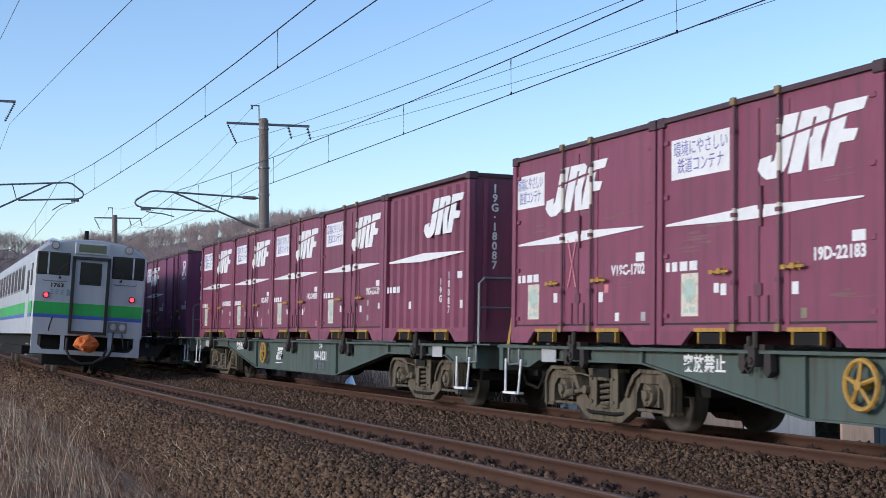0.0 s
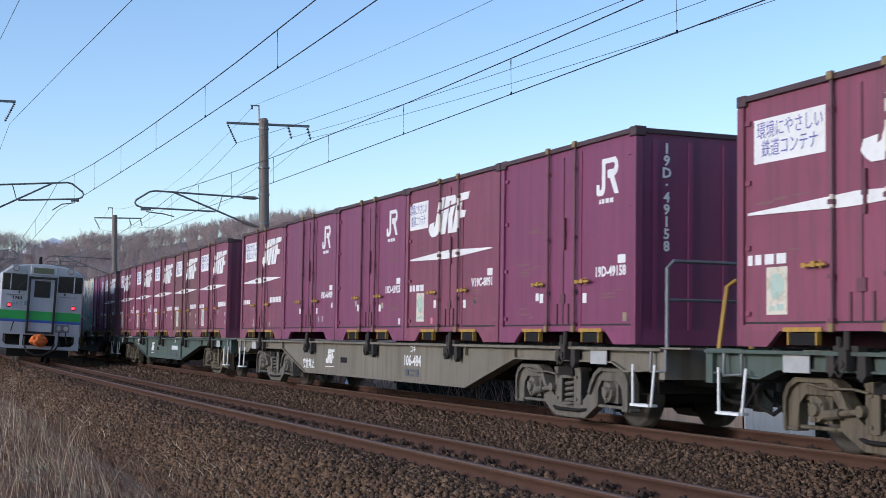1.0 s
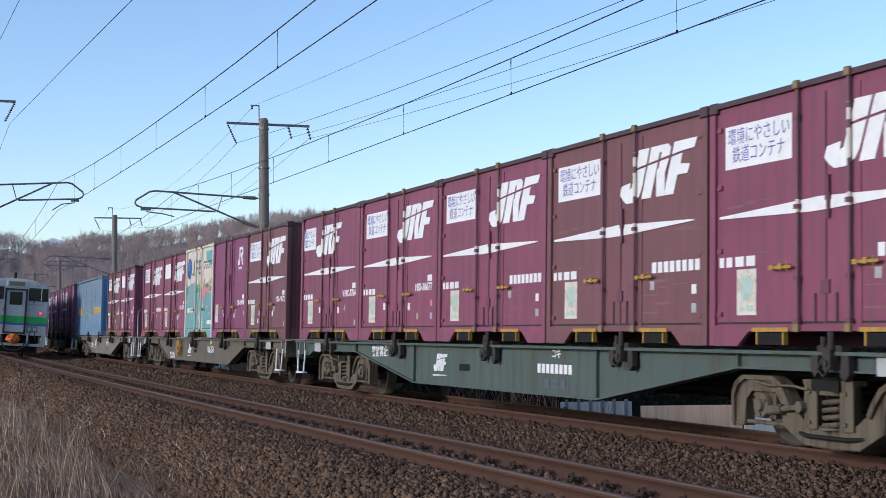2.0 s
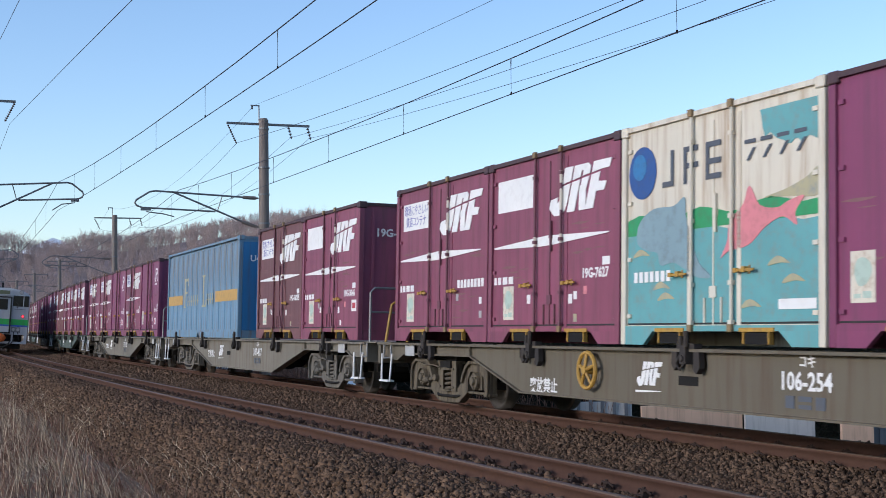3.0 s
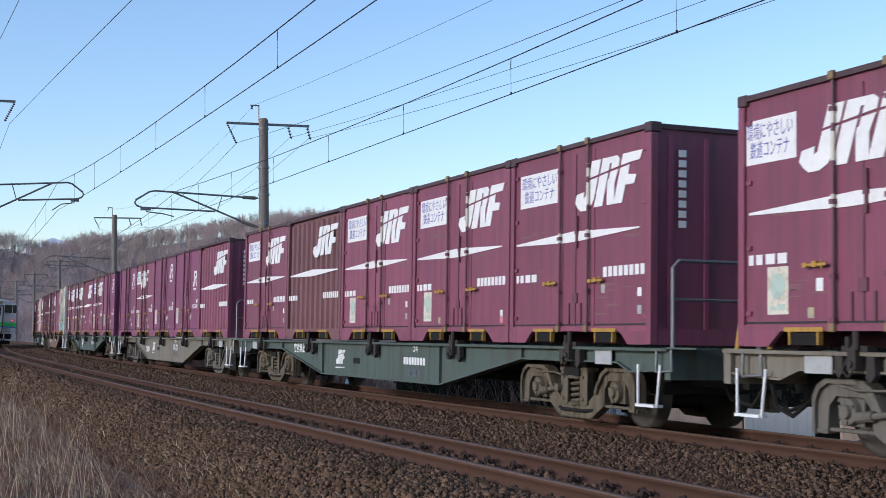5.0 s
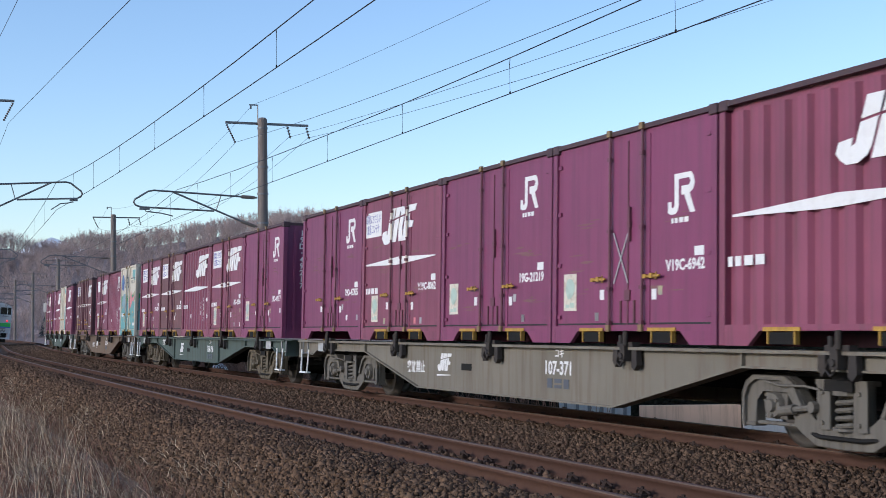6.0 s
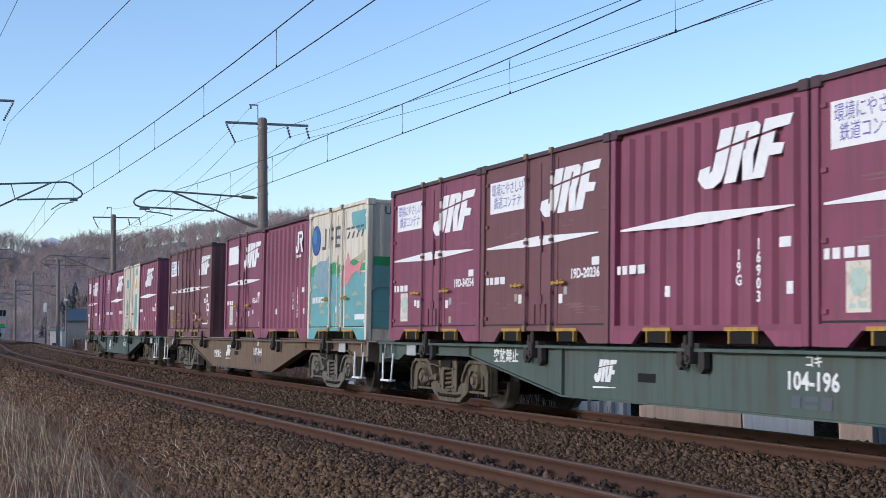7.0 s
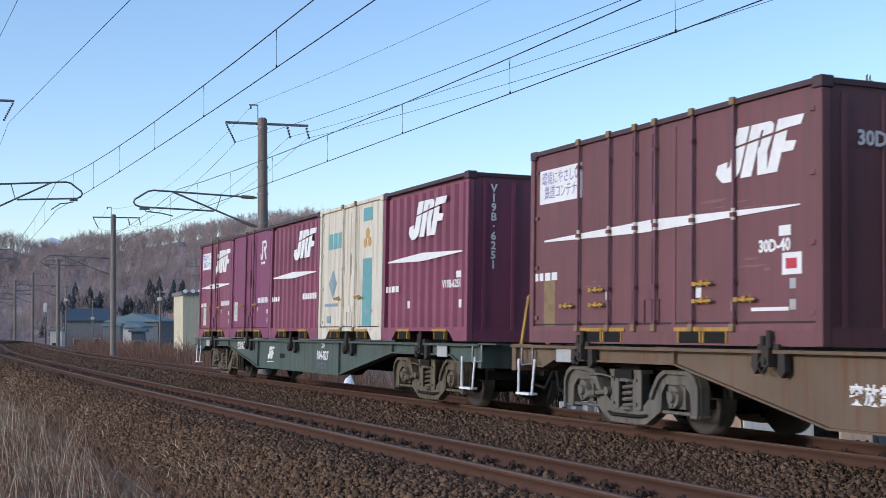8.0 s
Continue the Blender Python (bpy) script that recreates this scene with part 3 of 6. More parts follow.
        part("stripe", kit(("stripe", length), lambda: sign("stripe", [[(-w, -0.035), (-0.1 * w, -0.072), (0.1 * w, -0.066), (w, -0.004), (w, 0.012), (0, 0.062), (-w, -0.012)]], WHITE, 0.0105)), WHITE, root, "white tapering stripe", at=A(0.48 if kind == "freight" else 0.5, 1.335))
        if not ribbed:
            for u in rods:
                x = length / 2 - u * length
                part("rod_stripe", kit(("sleeve", 0.12), lambda: sleeve(0.12)), BONE, root, "cream paint on the lock rod", at=Matrix.Translation((x, 1.225, 1.33)))
                if u0 - 0.02 < u < u0 + 0.30 and kind == "freight":
                    part("rod_stripe", kit(("sleeve", 0.27), lambda: sleeve(0.27)), BONE, root, "cream paint on the lock rod", at=Matrix.Translation((x, 1.225, 1.83)))
                    part("rod_stripe", kit(("sleeve", 0.16), lambda: sleeve(0.16)), BONE, root, "cream paint on the lock rod", at=Matrix.Translation((x, 1.225, 2.12)))
        part("name_mark", kit("dashes", lambda: sign("name_mark", scaled(DASHES, 1.12, 0, 0), WHITE)), WHITE, root, at=A(0.125 if kind != "twenty" else 0.07, 0.85))
        if slogan and kind != "ribbed":
            pw = 0.565 if kind != "twenty" else 0.58
            if number.startswith("V19C"):
                pw = 0.42
            p = part("slogan_panel", kit(("panel", pw), lambda: sign("slogan_panel", [rect(-pw, pw, -0.22, 0.22)], WHITE)), WHITE, root, "white slogan panel", at=A(0.218 if kind != "twenty" and pw > 0.5 else 0.13, 2.02))
            if not blank:
                part("slogan", words(SLOGAN, 0.185, SLOGAN_INK, width=0.8 if pw > 0.5 else 0.58), SLOGAN_INK, p, "blue slogan writing", at=Matrix.Translation((0, 0.0, 0.004)))
    if kind in ("plain", "ribbed_plain"):
        low = 0.36 if number.startswith("V") else 0.0
        part("emblem", kit("hook", lambda: sign("emblem", scaled(HOOK, 0.44, -0.25, -0.22, 1.12), WHITE)), WHITE, root, "white round-cornered emblem", at=A(0.80, 2.0 - low))
        part("name_mark", kit("small_dashes", lambda: sign("name_mark", scaled(DASHES, 0.62, 0, 0), WHITE)), WHITE, root, at=A(0.80, 1.71 - low))
    if number.startswith("?"):
        part("number_mark", kit("unread", lambda: sign("number_mark", UNREAD, WHITE)), WHITE, root, at=A(0.825, 0.86))
        part("number_mark", kit("unread_end", lambda: sign("number_mark", UNREAD_END, WHITE)), WHITE, root, at=at_end(0.42, 1.75, length))
    elif number and kind not in ("marine", "white", "liner"):
        if kind in ("ribbed", "ribbed_plain") and not number.startswith("V"):
            a, b = number.split("-")
            part("number", words(a, 0.15, WHITE, True, 0.004), WHITE, root, at=A(0.695, 0.78))
            part("number", words(b, 0.15, WHITE, True, 0.004), WHITE, root, at=A(0.785, 0.74))
        else:
            part("number", words(number, 0.165, WHITE, bold=0.006), WHITE, root, "white container number", at=A(0.825 if kind != "twenty" else 0.872, 0.86 if kind != "twenty" else 0.97))
        if across:
            part("end_number", words(number, 0.20, WHITE, bold=0.006), WHITE, root, at=at_end(0.72, 1.95, length))
        else:
            part("end_number", words(number.replace("-", "·"), 0.165, WHITE, True, 0.005), WHITE, root, at=at_end(0.42, 1.70, length))
        part("data_plate", kit("plate", lambda: sign("data_plate", [rect(-0.09, 0.09, -0.05, 0.05)], WHITE)), WHITE, root, at=A(0.90, 1.0 if kind != "twenty" else 1.11))
        part("data_plate", kit("plate2", lambda: sign("data_plate", [rect(-0.05, 0.05, -0.06, 0.06)], WHITE)), WHITE, root, at=A(0.335, 0.58))
        part("data_plate", kit("plate2", lambda: None), WHITE, root, at=A(0.655 if kind not in ("ribbed", "ribbed_plain") else 0.92, 0.56))
    if eco and kind in ("freight", "plain"):
        e = part("eco_sticker", kit("eco", lambda: sign("eco_sticker", [rect(-0.165, 0.165, -0.23, 0.23)], CREAM)), CREAM, root, "pale green-marked ecology sticker", at=A(0.165 if kind != "plain" else 0.115, 0.54 if kind != "plain" else 0.63))
        part("leaf_mark", kit("ecomark", lambda: sign("leaf_mark", [smooth([(-0.11, 0.03), (-0.08, 0.14), (0.0, 0.17), (0.09, 0.13), (0.12, 0.04), (0.05, -0.06), (-0.05, -0.08)]), rect(-0.12, -0.03, -0.19, -0.15), rect(0.0, 0.11, -0.19, -0.13)], LEAF)), LEAF, e, at=Matrix.Translation((0, 0, 0.0035)))
    if number in ("19G-3046", "30D-40", "19D-42365", "19D-42633"):
        pu, pz = {"19G-3046": (0.908, 0.63), "30D-40": (0.918, 0.79)}.get(number, (0.80, 0.50))
        pl = part("card_plate", kit("cardplate", lambda: sign("card_plate", [rect(-0.15, 0.15, -0.105, 0.105)], WHITE)), WHITE, root, "white inspection plate", at=A(pu, pz))
        red = PINK if pu < 0.85 else RED_MARK
        part("plate_mark", kit(("platemark", red.name), lambda: sign("plate_mark", [rect(-0.09, 0.08, -0.05, 0.05)], red)), red, pl, at=Matrix.Translation((0, 0, 0.0035)))
    if kind == "twenty":
        part("data_panel", sign("data_panel", [rect(-0.16, 0.16, -0.30, 0.30)], YELLOW_WORN), YELLOW_WORN, root, "faded yellowish data panel", at=A(0.085, 0.50))
        part("data_mark", sign("data_mark", [rect(-0.30, 0.30, -0.018, 0.018)], WHITE), WHITE, root, at=A(0.86, 0.36))
    if number in ("V19C-6942", "V19C-1702"):
        big = 0.17 if number == "V19C-6942" else 0.11
        chalk = CARD if number == "V19C-6942" else PINK
        for sg in (-1, 1):
            part("chalk_mark", sign("chalk_mark", [[(-big * sg - 0.012, 0.3), (-big * sg + 0.012, 0.3), (big * sg + 0.012, -0.3), (big * sg - 0.012, -0.3)]], chalk, 0.002), chalk, root, "crossed chalk line", at=A(0.46, 1.0) @ Matrix.Translation((0, 0, 0.014 + 0.002 * sg)))
    rs = random.Random(number)
    if number and not ribbed:
        for col in rs.sample((CARD, WHITE, PINK, BEIGE, CARD), 3):
            part("label_plate", kit(("tag", col.name), lambda: sign("label_plate", [rect(-0.045, 0.045, -0.05, 0.05)], col, 0.002)), col, root, at=A(rs.choice((0.30, 0.69, 0.76, 0.92)), rs.choice((0.32, 0.40, 0.60, 0.66))))
    if not ribbed and kind not in ("marine", "white"):
        for _ in range(5):
            part("scuff", scuff_mesh(rs.randrange(8)), SCUFF, root, at=A(rs.choice((rs.uniform(0.15, 0.3), rs.uniform(0.72, 0.85))), rs.uniform(0.4, 1.6)))
    if kind == "marine":
        marine_art(root, A, length)
    if kind == "white":
        white_art(root, A)
    if kind == "liner":
        liner_art(root, A, length)
    return root


BONE = paint("bone_marking", (0.60, 0.55, 0.45), 0.6, dirt=(0.3, 0.2, 0.16), dirt_amount=0.35)
RED_MARK = paint("red_plate_mark", (0.45, 0.03, 0.05), 0.5)
SCUFF = paint("scraped_primer", (0.20, 0.10, 0.10), 0.8, vary=0.3)
YELLOW_WORN = paint("worn_yellow_keeper", (0.21, 0.14, 0.06), 0.6, dirt=(0.08, 0.05, 0.04), dirt_amount=0.5)
SLOGAN_INK = paint("slogan_blue_ink", (0.10, 0.10, 0.34), 0.5)


def smooth(poly, k=4):
    """A closed outline rounded through its corners."""
    n, out = len(poly), []
    for i in range(n):
        p0, p1, p2, p3 = (Vector(poly[(i + j) % n]) for j in (-1, 0, 1, 2))
        for q in range(k):
            t = q / k
            p = 0.5 * (2 * p1 + (p2 - p0) * t + (2 * p0 - 5 * p1 + 4 * p2 - p3) * t * t + (3 * p1 - p0 - 3 * p2 + p3) * t ** 3)
            out.append((p.x, p.y))
    return out


def wave(u0, u1, v, amp, n=14, base=None, ph=0.0):
    top = [(u0 + (u1 - u0) * i / n, v + amp * math.sin(i * 1.3 + ph)) for i in range(n + 1)]
    return [(u0, base), (u1, base)] + top[::-1]


def marine_art(root, A, length):
    h = length / 2 - 0.11
    P = lambda nm, polys, mat, layer: part(nm, sign(nm, polys, mat), mat, root, at=A(0.5, 0) @ Matrix.Translation((0, 0, 0.003 * layer)))
    P("sea", [wave(-h, h, 1.24, 0.04, base=0.22)], TEAL, 0)
    P("shore_band", [wave(-h, h, 1.42, 0.05, base=1.24)], GREEN, 1)
    P("cloud", [[(0.82, 2.34), (1.74, 2.34), (1.74, 1.93)] + [(1.70 - 0.055 * k, 1.92 + 0.07 * abs(math.sin(k * 0.85))) for k in range(1, 10)] + [(1.10, 2.02), (0.98, 2.10), (0.90, 2.06), (0.86, 2.16)]], TEAL, 1)
    P("sea_animal_shape", [smooth([((u + 1.4) * 1.27 - 1.54, v - 0.14) for u, v in ((-1.40, 1.30), (-1.36, 1.52), (-1.12, 1.66), (-0.80, 1.66), (-0.62, 1.74), (-0.60, 1.55), (-0.52, 1.30), (-0.40, 1.02), (-0.22, 0.86), (-0.42, 0.86), (-0.62, 0.96), (-0.80, 1.04), (-1.00, 1.02), (-1.06, 1.16), (-1.24, 1.20))])], GREY_ART, 2)
    P("fish_shape", [smooth([((u - 0.4) * 1.09 + 0.14, (v - 1.02) * 0.8 + 0.9) for u, v in ((0.40, 1.02), (0.52, 1.10), (0.85, 1.16), (1.10, 1.36), (1.36, 1.46), (1.56, 1.34), (1.54, 1.50), (1.66, 1.68), (1.44, 1.64), (1.28, 1.58), (1.02, 1.64), (0.86, 1.90), (0.76, 1.68), (0.55, 1.48), (0.50, 1.22))])], PINK, 2)
    P("round_mark", [ring(-1.43, 1.95, 0.30, 28)], BALL, 2)
    P("round_mark", [ring(-1.49, 2.02, 0.15, 20)], DEEPBLUE, 3)
    for k in range(3):
        u = -1.0 + k * 0.43
        P("name_bar", [rect(u + (0.17 if k == 0 else 0.0), u + (0.23 if k == 0 else 0.06), 1.74, 2.14)], INK, 3)
        for v in ((1.74,), (1.90, 2.08), (1.74, 1.90, 2.08))[k]:
            P("name_bar", [rect(u + (0.0 if k == 0 else 0.06), u + (0.17 if k == 0 else 0.28), v, v + 0.06)], INK, 3)
    for k in range(4):
        u = 0.56 + k * 0.27
        P("name_bar", [rect(u, u + 0.19, 2.03, 2.07)], INK, 3)
        P("name_bar", [[(u + 0.03, 1.86), (u + 0.08, 1.86), (u + 0.19, 1.98), (u + 0.14, 1.98)]], INK, 3)
    P("sand_mark", [smooth([(0.88, 1.46), (1.30, 1.44), (1.74, 1.42), (1.74, 1.68), (1.55, 1.60), (1.25, 1.52)])], BEIGE, 1)
    P("number", [rect(-1.60 + k * 0.115, -1.52 + k * 0.115, 0.70, 0.82) for k in range(7)], WHITE, 3)
    P("name_mark", [rect(1.12, 1.70, 0.36, 0.46)], WHITE, 3)
    for u, v in ((-1.02, 0.64), (-0.92, 0.52), (0.66, 0.41), (1.35, 0.64), (1.12, 0.82), (-1.45, 1.02)):
        P("fish_mark", [smooth([(u - 0.18, v - 0.03), (u - 0.02, v + 0.06), (u + 0.18, v - 0.02), (u + 0.02, v - 0.01)])], BEIGE, 2)
    end = lambda nm, polys, mat, layer: part(nm, sign(nm, polys, mat), mat, root, at=at_end(1.225, 0, length, 0.050) @ Matrix.Translation((0, 0, 0.003 * layer)))
    end("sea", [rect(-1.1, 1.1, 0.2, 1.32)], TEAL, 0)
    end("shore_band", [rect(-1.1, 1.1, 1.32, 1.48)], GREEN, 1)
    end("round_mark", [ring(-0.45, 1.9, 0.27, 28)], BALL, 1)
    part("end_number", words("U19A", 0.2, INK, bold=0.004), INK, root, at=at_end(0.55, 2.3, length, 0.060))


def white_art(root, A):
    P = lambda nm, polys, mat, layer: part(nm, sign(nm, polys, mat), mat, root, at=A(0.5, 0) @ Matrix.Translation((0, 0, 0.003 * layer)))
    P("teal_band", [rect(0.72, 1.22, 0.25, 1.45), rect(0.72, 1.22, 2.12, 2.36)], TEAL, 0)
    P("name_mark", [rect(-1.35 + i * 0.30, -1.12 + i * 0.30, 1.72, 2.02) for i in range(3)], TEAL, 1)
    P("diamond_sign", [[(-1.3, 1.05), (-1.05, 0.78), (-0.8, 1.05), (-1.05, 1.32)]], GREY_ART, 1)
    P("fruit_mark", [ring(0.97, 1.90, 0.10), ring(0.85, 1.73, 0.09), ring(1.09, 1.74, 0.09)], ORANGE, 1)
    P("number_mark", [rect(-1.55, -0.7, 0.62, 0.68), rect(-1.4, -1.15, 0.30, 0.44), rect(0.85, 1.3, 0.48, 0.54)], GREY_ART, 1)


def liner_art(root, A, length):
    P = lambda nm, polys, mat, layer: part(nm, sign(nm, polys, mat), mat, root, at=A(0.5, 0) @ Matrix.Translation((0, 0, 0.003 * layer)))
    P("orange_band", [rect(-4.58, -2.40, 0.93, 1.21)], ORANGE, 0)
    P("orange_band", [rect(2.02, 4.55, 0.93, 1.21)], ORANGE, 0)
    for bar in (rect(-2.12, -1.98, 0.86, 1.68), rect(-2.20, -1.92, 0.84, 0.88), rect(-1.98, -1.55, 1.60, 1.68), rect(-1.98, -1.68, 1.24, 1.30), rect(-1.60, -1.55, 1.46, 1.60), rect(0.46, 0.60, 0.86, 1.68), rect(0.34, 0.72, 1.65, 1.69), rect(0.34, 0.86, 0.82, 0.88), rect(0.82, 0.87, 0.88, 1.0)):
        P("name_bar", [bar], BEIGE, 1)
    for u in [-1.62 + k * 0.27 for k in range(6)] + [0.98 + k * 0.23 for k in range(4)]:
        P("name_bar", [rect(u, u + 0.055, 0.88, 1.18)], BEIGE, 2)
        P("name_bar", [rect(u + 0.055, u + 0.15, 1.00, 1.035)], BEIGE, 2)
    bm = bbox(-length / 2 - 0.006, -length / 2 + 0.03, -1.12, 1.12, 0.19, 2.36)
    e = part("end_wall", bm, DEEPBLUE, root, "dark blue end wall with rust stain")
    part("end_number", words("U48A-30062", 0.22, WHITE, bold=0.005), WHITE, e, at=at_end(0.85, 1.95, length, 0.070))
    part("rust_stain", sign("rust_stain", [[(-0.5, 0.25), (0.55, 0.25), (0.5, 0.6), (0.3, 1.0), (0.15, 1.25), (-0.1, 1.2), (-0.25, 0.8)]], RUST_STAIN, 0.002), RUST_STAIN, e, at=at_end(1.15, 0, length, 0.0685))
    for y in (-0.75, -0.25, 0.25, 0.75):
        bm = bmesh.new()
        cyl(bm, (-length / 2 - 0.03, y, 0.2), (-length / 2 - 0.03, y, 2.38), 0.02, n=6)
        part("lock_rod", bm, DEEPBLUE, root)


RUST_STAIN = paint("rust_stain", (0.10, 0.06, 0.045), 0.8, dirt=(0.03, 0.10, 0.2), dirt_amount=0.4)
# ---- container wagons ----
PITCH_W = 3.763
def wheel_mesh():
    def build():
        bm = bmesh.new()
        # revolve tread, flange and dished web about y
        prof = [(0.10, 0.08), (0.16, 0.03), (0.34, 0.01), (0.37, 0.05), (0.43, 0.055), (0.435, -0.055), (0.455, -0.065), (0.455, -0.085), (0.37, -0.085), (0.34, -0.03), (0.16, -0.04), (0.10, -0.09)]
        n = 28
        rows = [[bm.verts.new((r * math.cos(2 * math.pi * i / n), y, r * math.sin(2 * math.pi * i / n))) for r, y in prof] for i in range(n)]
        for i in range(n):
            a, b = rows[i], rows[(i + 1) % n]
            for j in range(len(prof) - 1):
                bm.faces.new((a[j], a[j + 1], b[j + 1], b[j]))
        return to_mesh("wheel", bm, WHEEL, True)
    return kit("wheel", build)


def bogie_parts(root, xc, mat):
    T = Matrix.Translation

    HB = 1.04
    arch_out = [(0.50, 0.22), (0.50, 0.54), (0.44, 0.65), (0.32, 0.715), (-0.20, 0.715), (-0.33, 0.65), (-0.42, 0.52), (-0.50, 0.40), (-0.66, 0.29)]
    arch_in = [(-0.42, 0.185), (-0.31, 0.24), (-0.29, 0.46), (-0.20, 0.565), (0.20, 0.565), (0.30, 0.47), (0.32, 0.22)]

    def side_frame():
        bm = bmesh.new()
        for sx in (1, -1):
            prism(bm, [(sx * (HB + a_), z_) for a_, z_ in arch_out + [(-HB, 0.25), (-HB, 0.06), (-0.64, 0.07)] + arch_in], 0.86, 0.985)
            # raised lip that follows the arch
            lip = arch_out[:8]
            prism(bm, [(sx * (HB + a_), z_) for a_, z_ in lip + [(a_ - 0.045 if a_ > 0 else a_ + 0.045, z_ - 0.035) for a_, z_ in lip[::-1]]], 0.984, 1.03)
            # dropped bar under the axle box, foot of the outer leg
            box(bm, sx * HB - 0.30, sx * HB + 0.30, 0.90, 0.975, 0.225, 0.262)
            box(bm, sx * (HB + 0.41) - 0.10, sx * (HB + 0.41) + 0.10, 0.85, 1.0, 0.20, 0.245)
        bmesh.ops.bevel(bm, geom=bm.edges[:], offset=0.010, segments=1, affect="EDGES")
        return to_mesh("side_frame", bm, mat)

    def column():
        bm = bmesh.new()
        box(bm, -0.045, 0.045, 0.87, 1.0, 0.23, 0.68)
        box(bm, -0.10, 0.085, 0.99, 1.015, 0.24, 0.66)
        box(bm, -0.10, 0.10, 0.86, 1.02, 0.655, 0.70)
        for z in (0.30, 0.58):
            cyl(bm, (0, 1.01, z), (0, 1.035, z), 0.022, n=6)
        return to_mesh("column", bm, mat)

    def spring():
        bm = bmesh.new()
        tube(bm, [(0.125 * math.cos(q * 0.6), 0.085 * math.sin(q * 0.6), 0.265 + q * 0.0068) for q in range(43)], 0.025, 6)
        cyl(bm, (0, 0, 0.235), (0, 0, 0.26), 0.15, n=12)
        cyl(bm, (0, 0, 0.56), (0, 0, 0.60), 0.15, n=12)
        return to_mesh("coil_spring", bm, mat)

    def link():
        bm = bmesh.new()
        cyl(bm, (-0.05, 1.03, 0.44), (0.30, 1.03, 0.40), 0.030, n=8)
        cyl(bm, (0.30, 1.03, 0.40), (0.52, 1.03, 0.375), 0.050, n=10)
        cyl(bm, (0.0, 0.97, 0.435), (0.0, 1.08, 0.435), 0.055, n=10)
        tube(bm, [(-0.1, 1.04, 0.60), (0.12, 1.05, 0.63), (0.5, 1.04, 0.62), (0.8, 1.03, 0.66)], 0.014, 5)
        return to_mesh("damper_link", bm, mat)

    def brake_rod():
        bm = bmesh.new()
        tube(bm, [(-0.62, 0.92, 0.20), (-0.3, 1.02, 0.165), (0.3, 1.02, 0.165), (0.62, 0.92, 0.20)], 0.022, 6)
        for x in (-0.60, 0.60):
            box(bm, x - 0.05, x + 0.05, 0.50, 0.64, 0.16, 0.48)
        return to_mesh("brake_rod", bm, BLACK_STEEL)
    for turn in (0, math.pi):
        R = T((xc, 0, 0)) @ Matrix.Rotation(turn, 4, "Z")
        part("side_frame", kit(("bogieframe", mat.name), side_frame), mat, root, at=R)
        part("brake_rod", kit("brakerod", brake_rod), BLACK_STEEL, root, at=R)
        for x in (-0.26, 0.26):
            part("column", kit(("column", mat.name), column), mat, root, at=R @ T((x, 0, 0)))
        part("coil_spring", kit(("spring", mat.name), spring), mat, root, at=R @ T((0, 0.925, 0)))
        part("damper_link", kit(("link", mat.name), link), mat, root, at=R @ T((0.36 if turn == 0 else -0.8, 0, 0)))

    def bolster():
        bm = bmesh.new()
        box(bm, -0.20, 0.20, -1.05, 1.05, 0.595, 0.70)
        box(bm, -0.22, 0.22, -0.95, 0.95, 0.68, 0.80)
        box(bm, -1.25, 1.25, -0.75, 0.75, 0.30, 0.40)
        for sx in (-1, 1):
            cyl(bm, (sx * 1.04, -0.82, 0.43), (sx * 1.04, 0.82, 0.43), 0.075, n=10)
        return to_mesh("bolster", bm, BLACK_STEEL)
    part("bolster", kit("bolster", bolster), BLACK_STEEL, root, at=Matrix.Translation((xc, 0, 0)))

    def axlebox():
        bm = bmesh.new()
        box(bm, -0.17, 0.17, 0.82, 0.96, 0.29, 0.54)
        box(bm, -0.24, 0.24, 0.86, 0.94, 0.50, 0.56)
        cyl(bm, (0, 0.95, 0.42), (0, 1.02, 0.42), 0.135, 0.12, n=14)
        cyl(bm, (0, 1.02, 0.42), (0, 1.06, 0.42), 0.07, 0.06, n=10)
        for q in range(3):
            a = q * 2.094 + 0.5
            cyl(bm, (0.095 * math.cos(a), 1.01, 0.42 + 0.095 * math.sin(a)), (0.095 * math.cos(a), 1.04, 0.42 + 0.095 * math.sin(a)), 0.018, n=6)
        return to_mesh("axle_box", bm, mat)
    for sx in (-1, 1):
        part("axle_box", kit(("axlebox", mat.name), axlebox), mat, root, at=Matrix.Translation((xc + sx * HB, 0, 0)))
        for sy in (1, -1):
            part("wheel", wheel_mesh(), WHEEL, root, at=Matrix.Translation((xc + sx * HB, sy * 0.56, 0.43)) @ Matrix.Rotation(0 if sy > 0 else math.pi, 4, "Z"))


FRAME_MATS = {"teal": TEAL_FRAME, "grey": GREY_FRAME, "light": GREY_FRAME, "olive": OLIVE_FRAME, "rusty": RUSTY_FRAME}
WAGON_LABELS = {"teal": "teal-grey flat container wagon with fish-bellied side sills", "grey": "mid-grey flat container wagon with fish-bellied sills", "light": "light grey flat container wagon, dusty and streaked", "olive": "dusty brown-grey flat container wagon", "rusty": "rust-stained grey flat container wagon"}
NUMBERS = ["?", "104-1031", "106-484", "?", "106-254", "107-417", "107-1239", "?", "107-371", "104-196", "107-344", "104-827"]


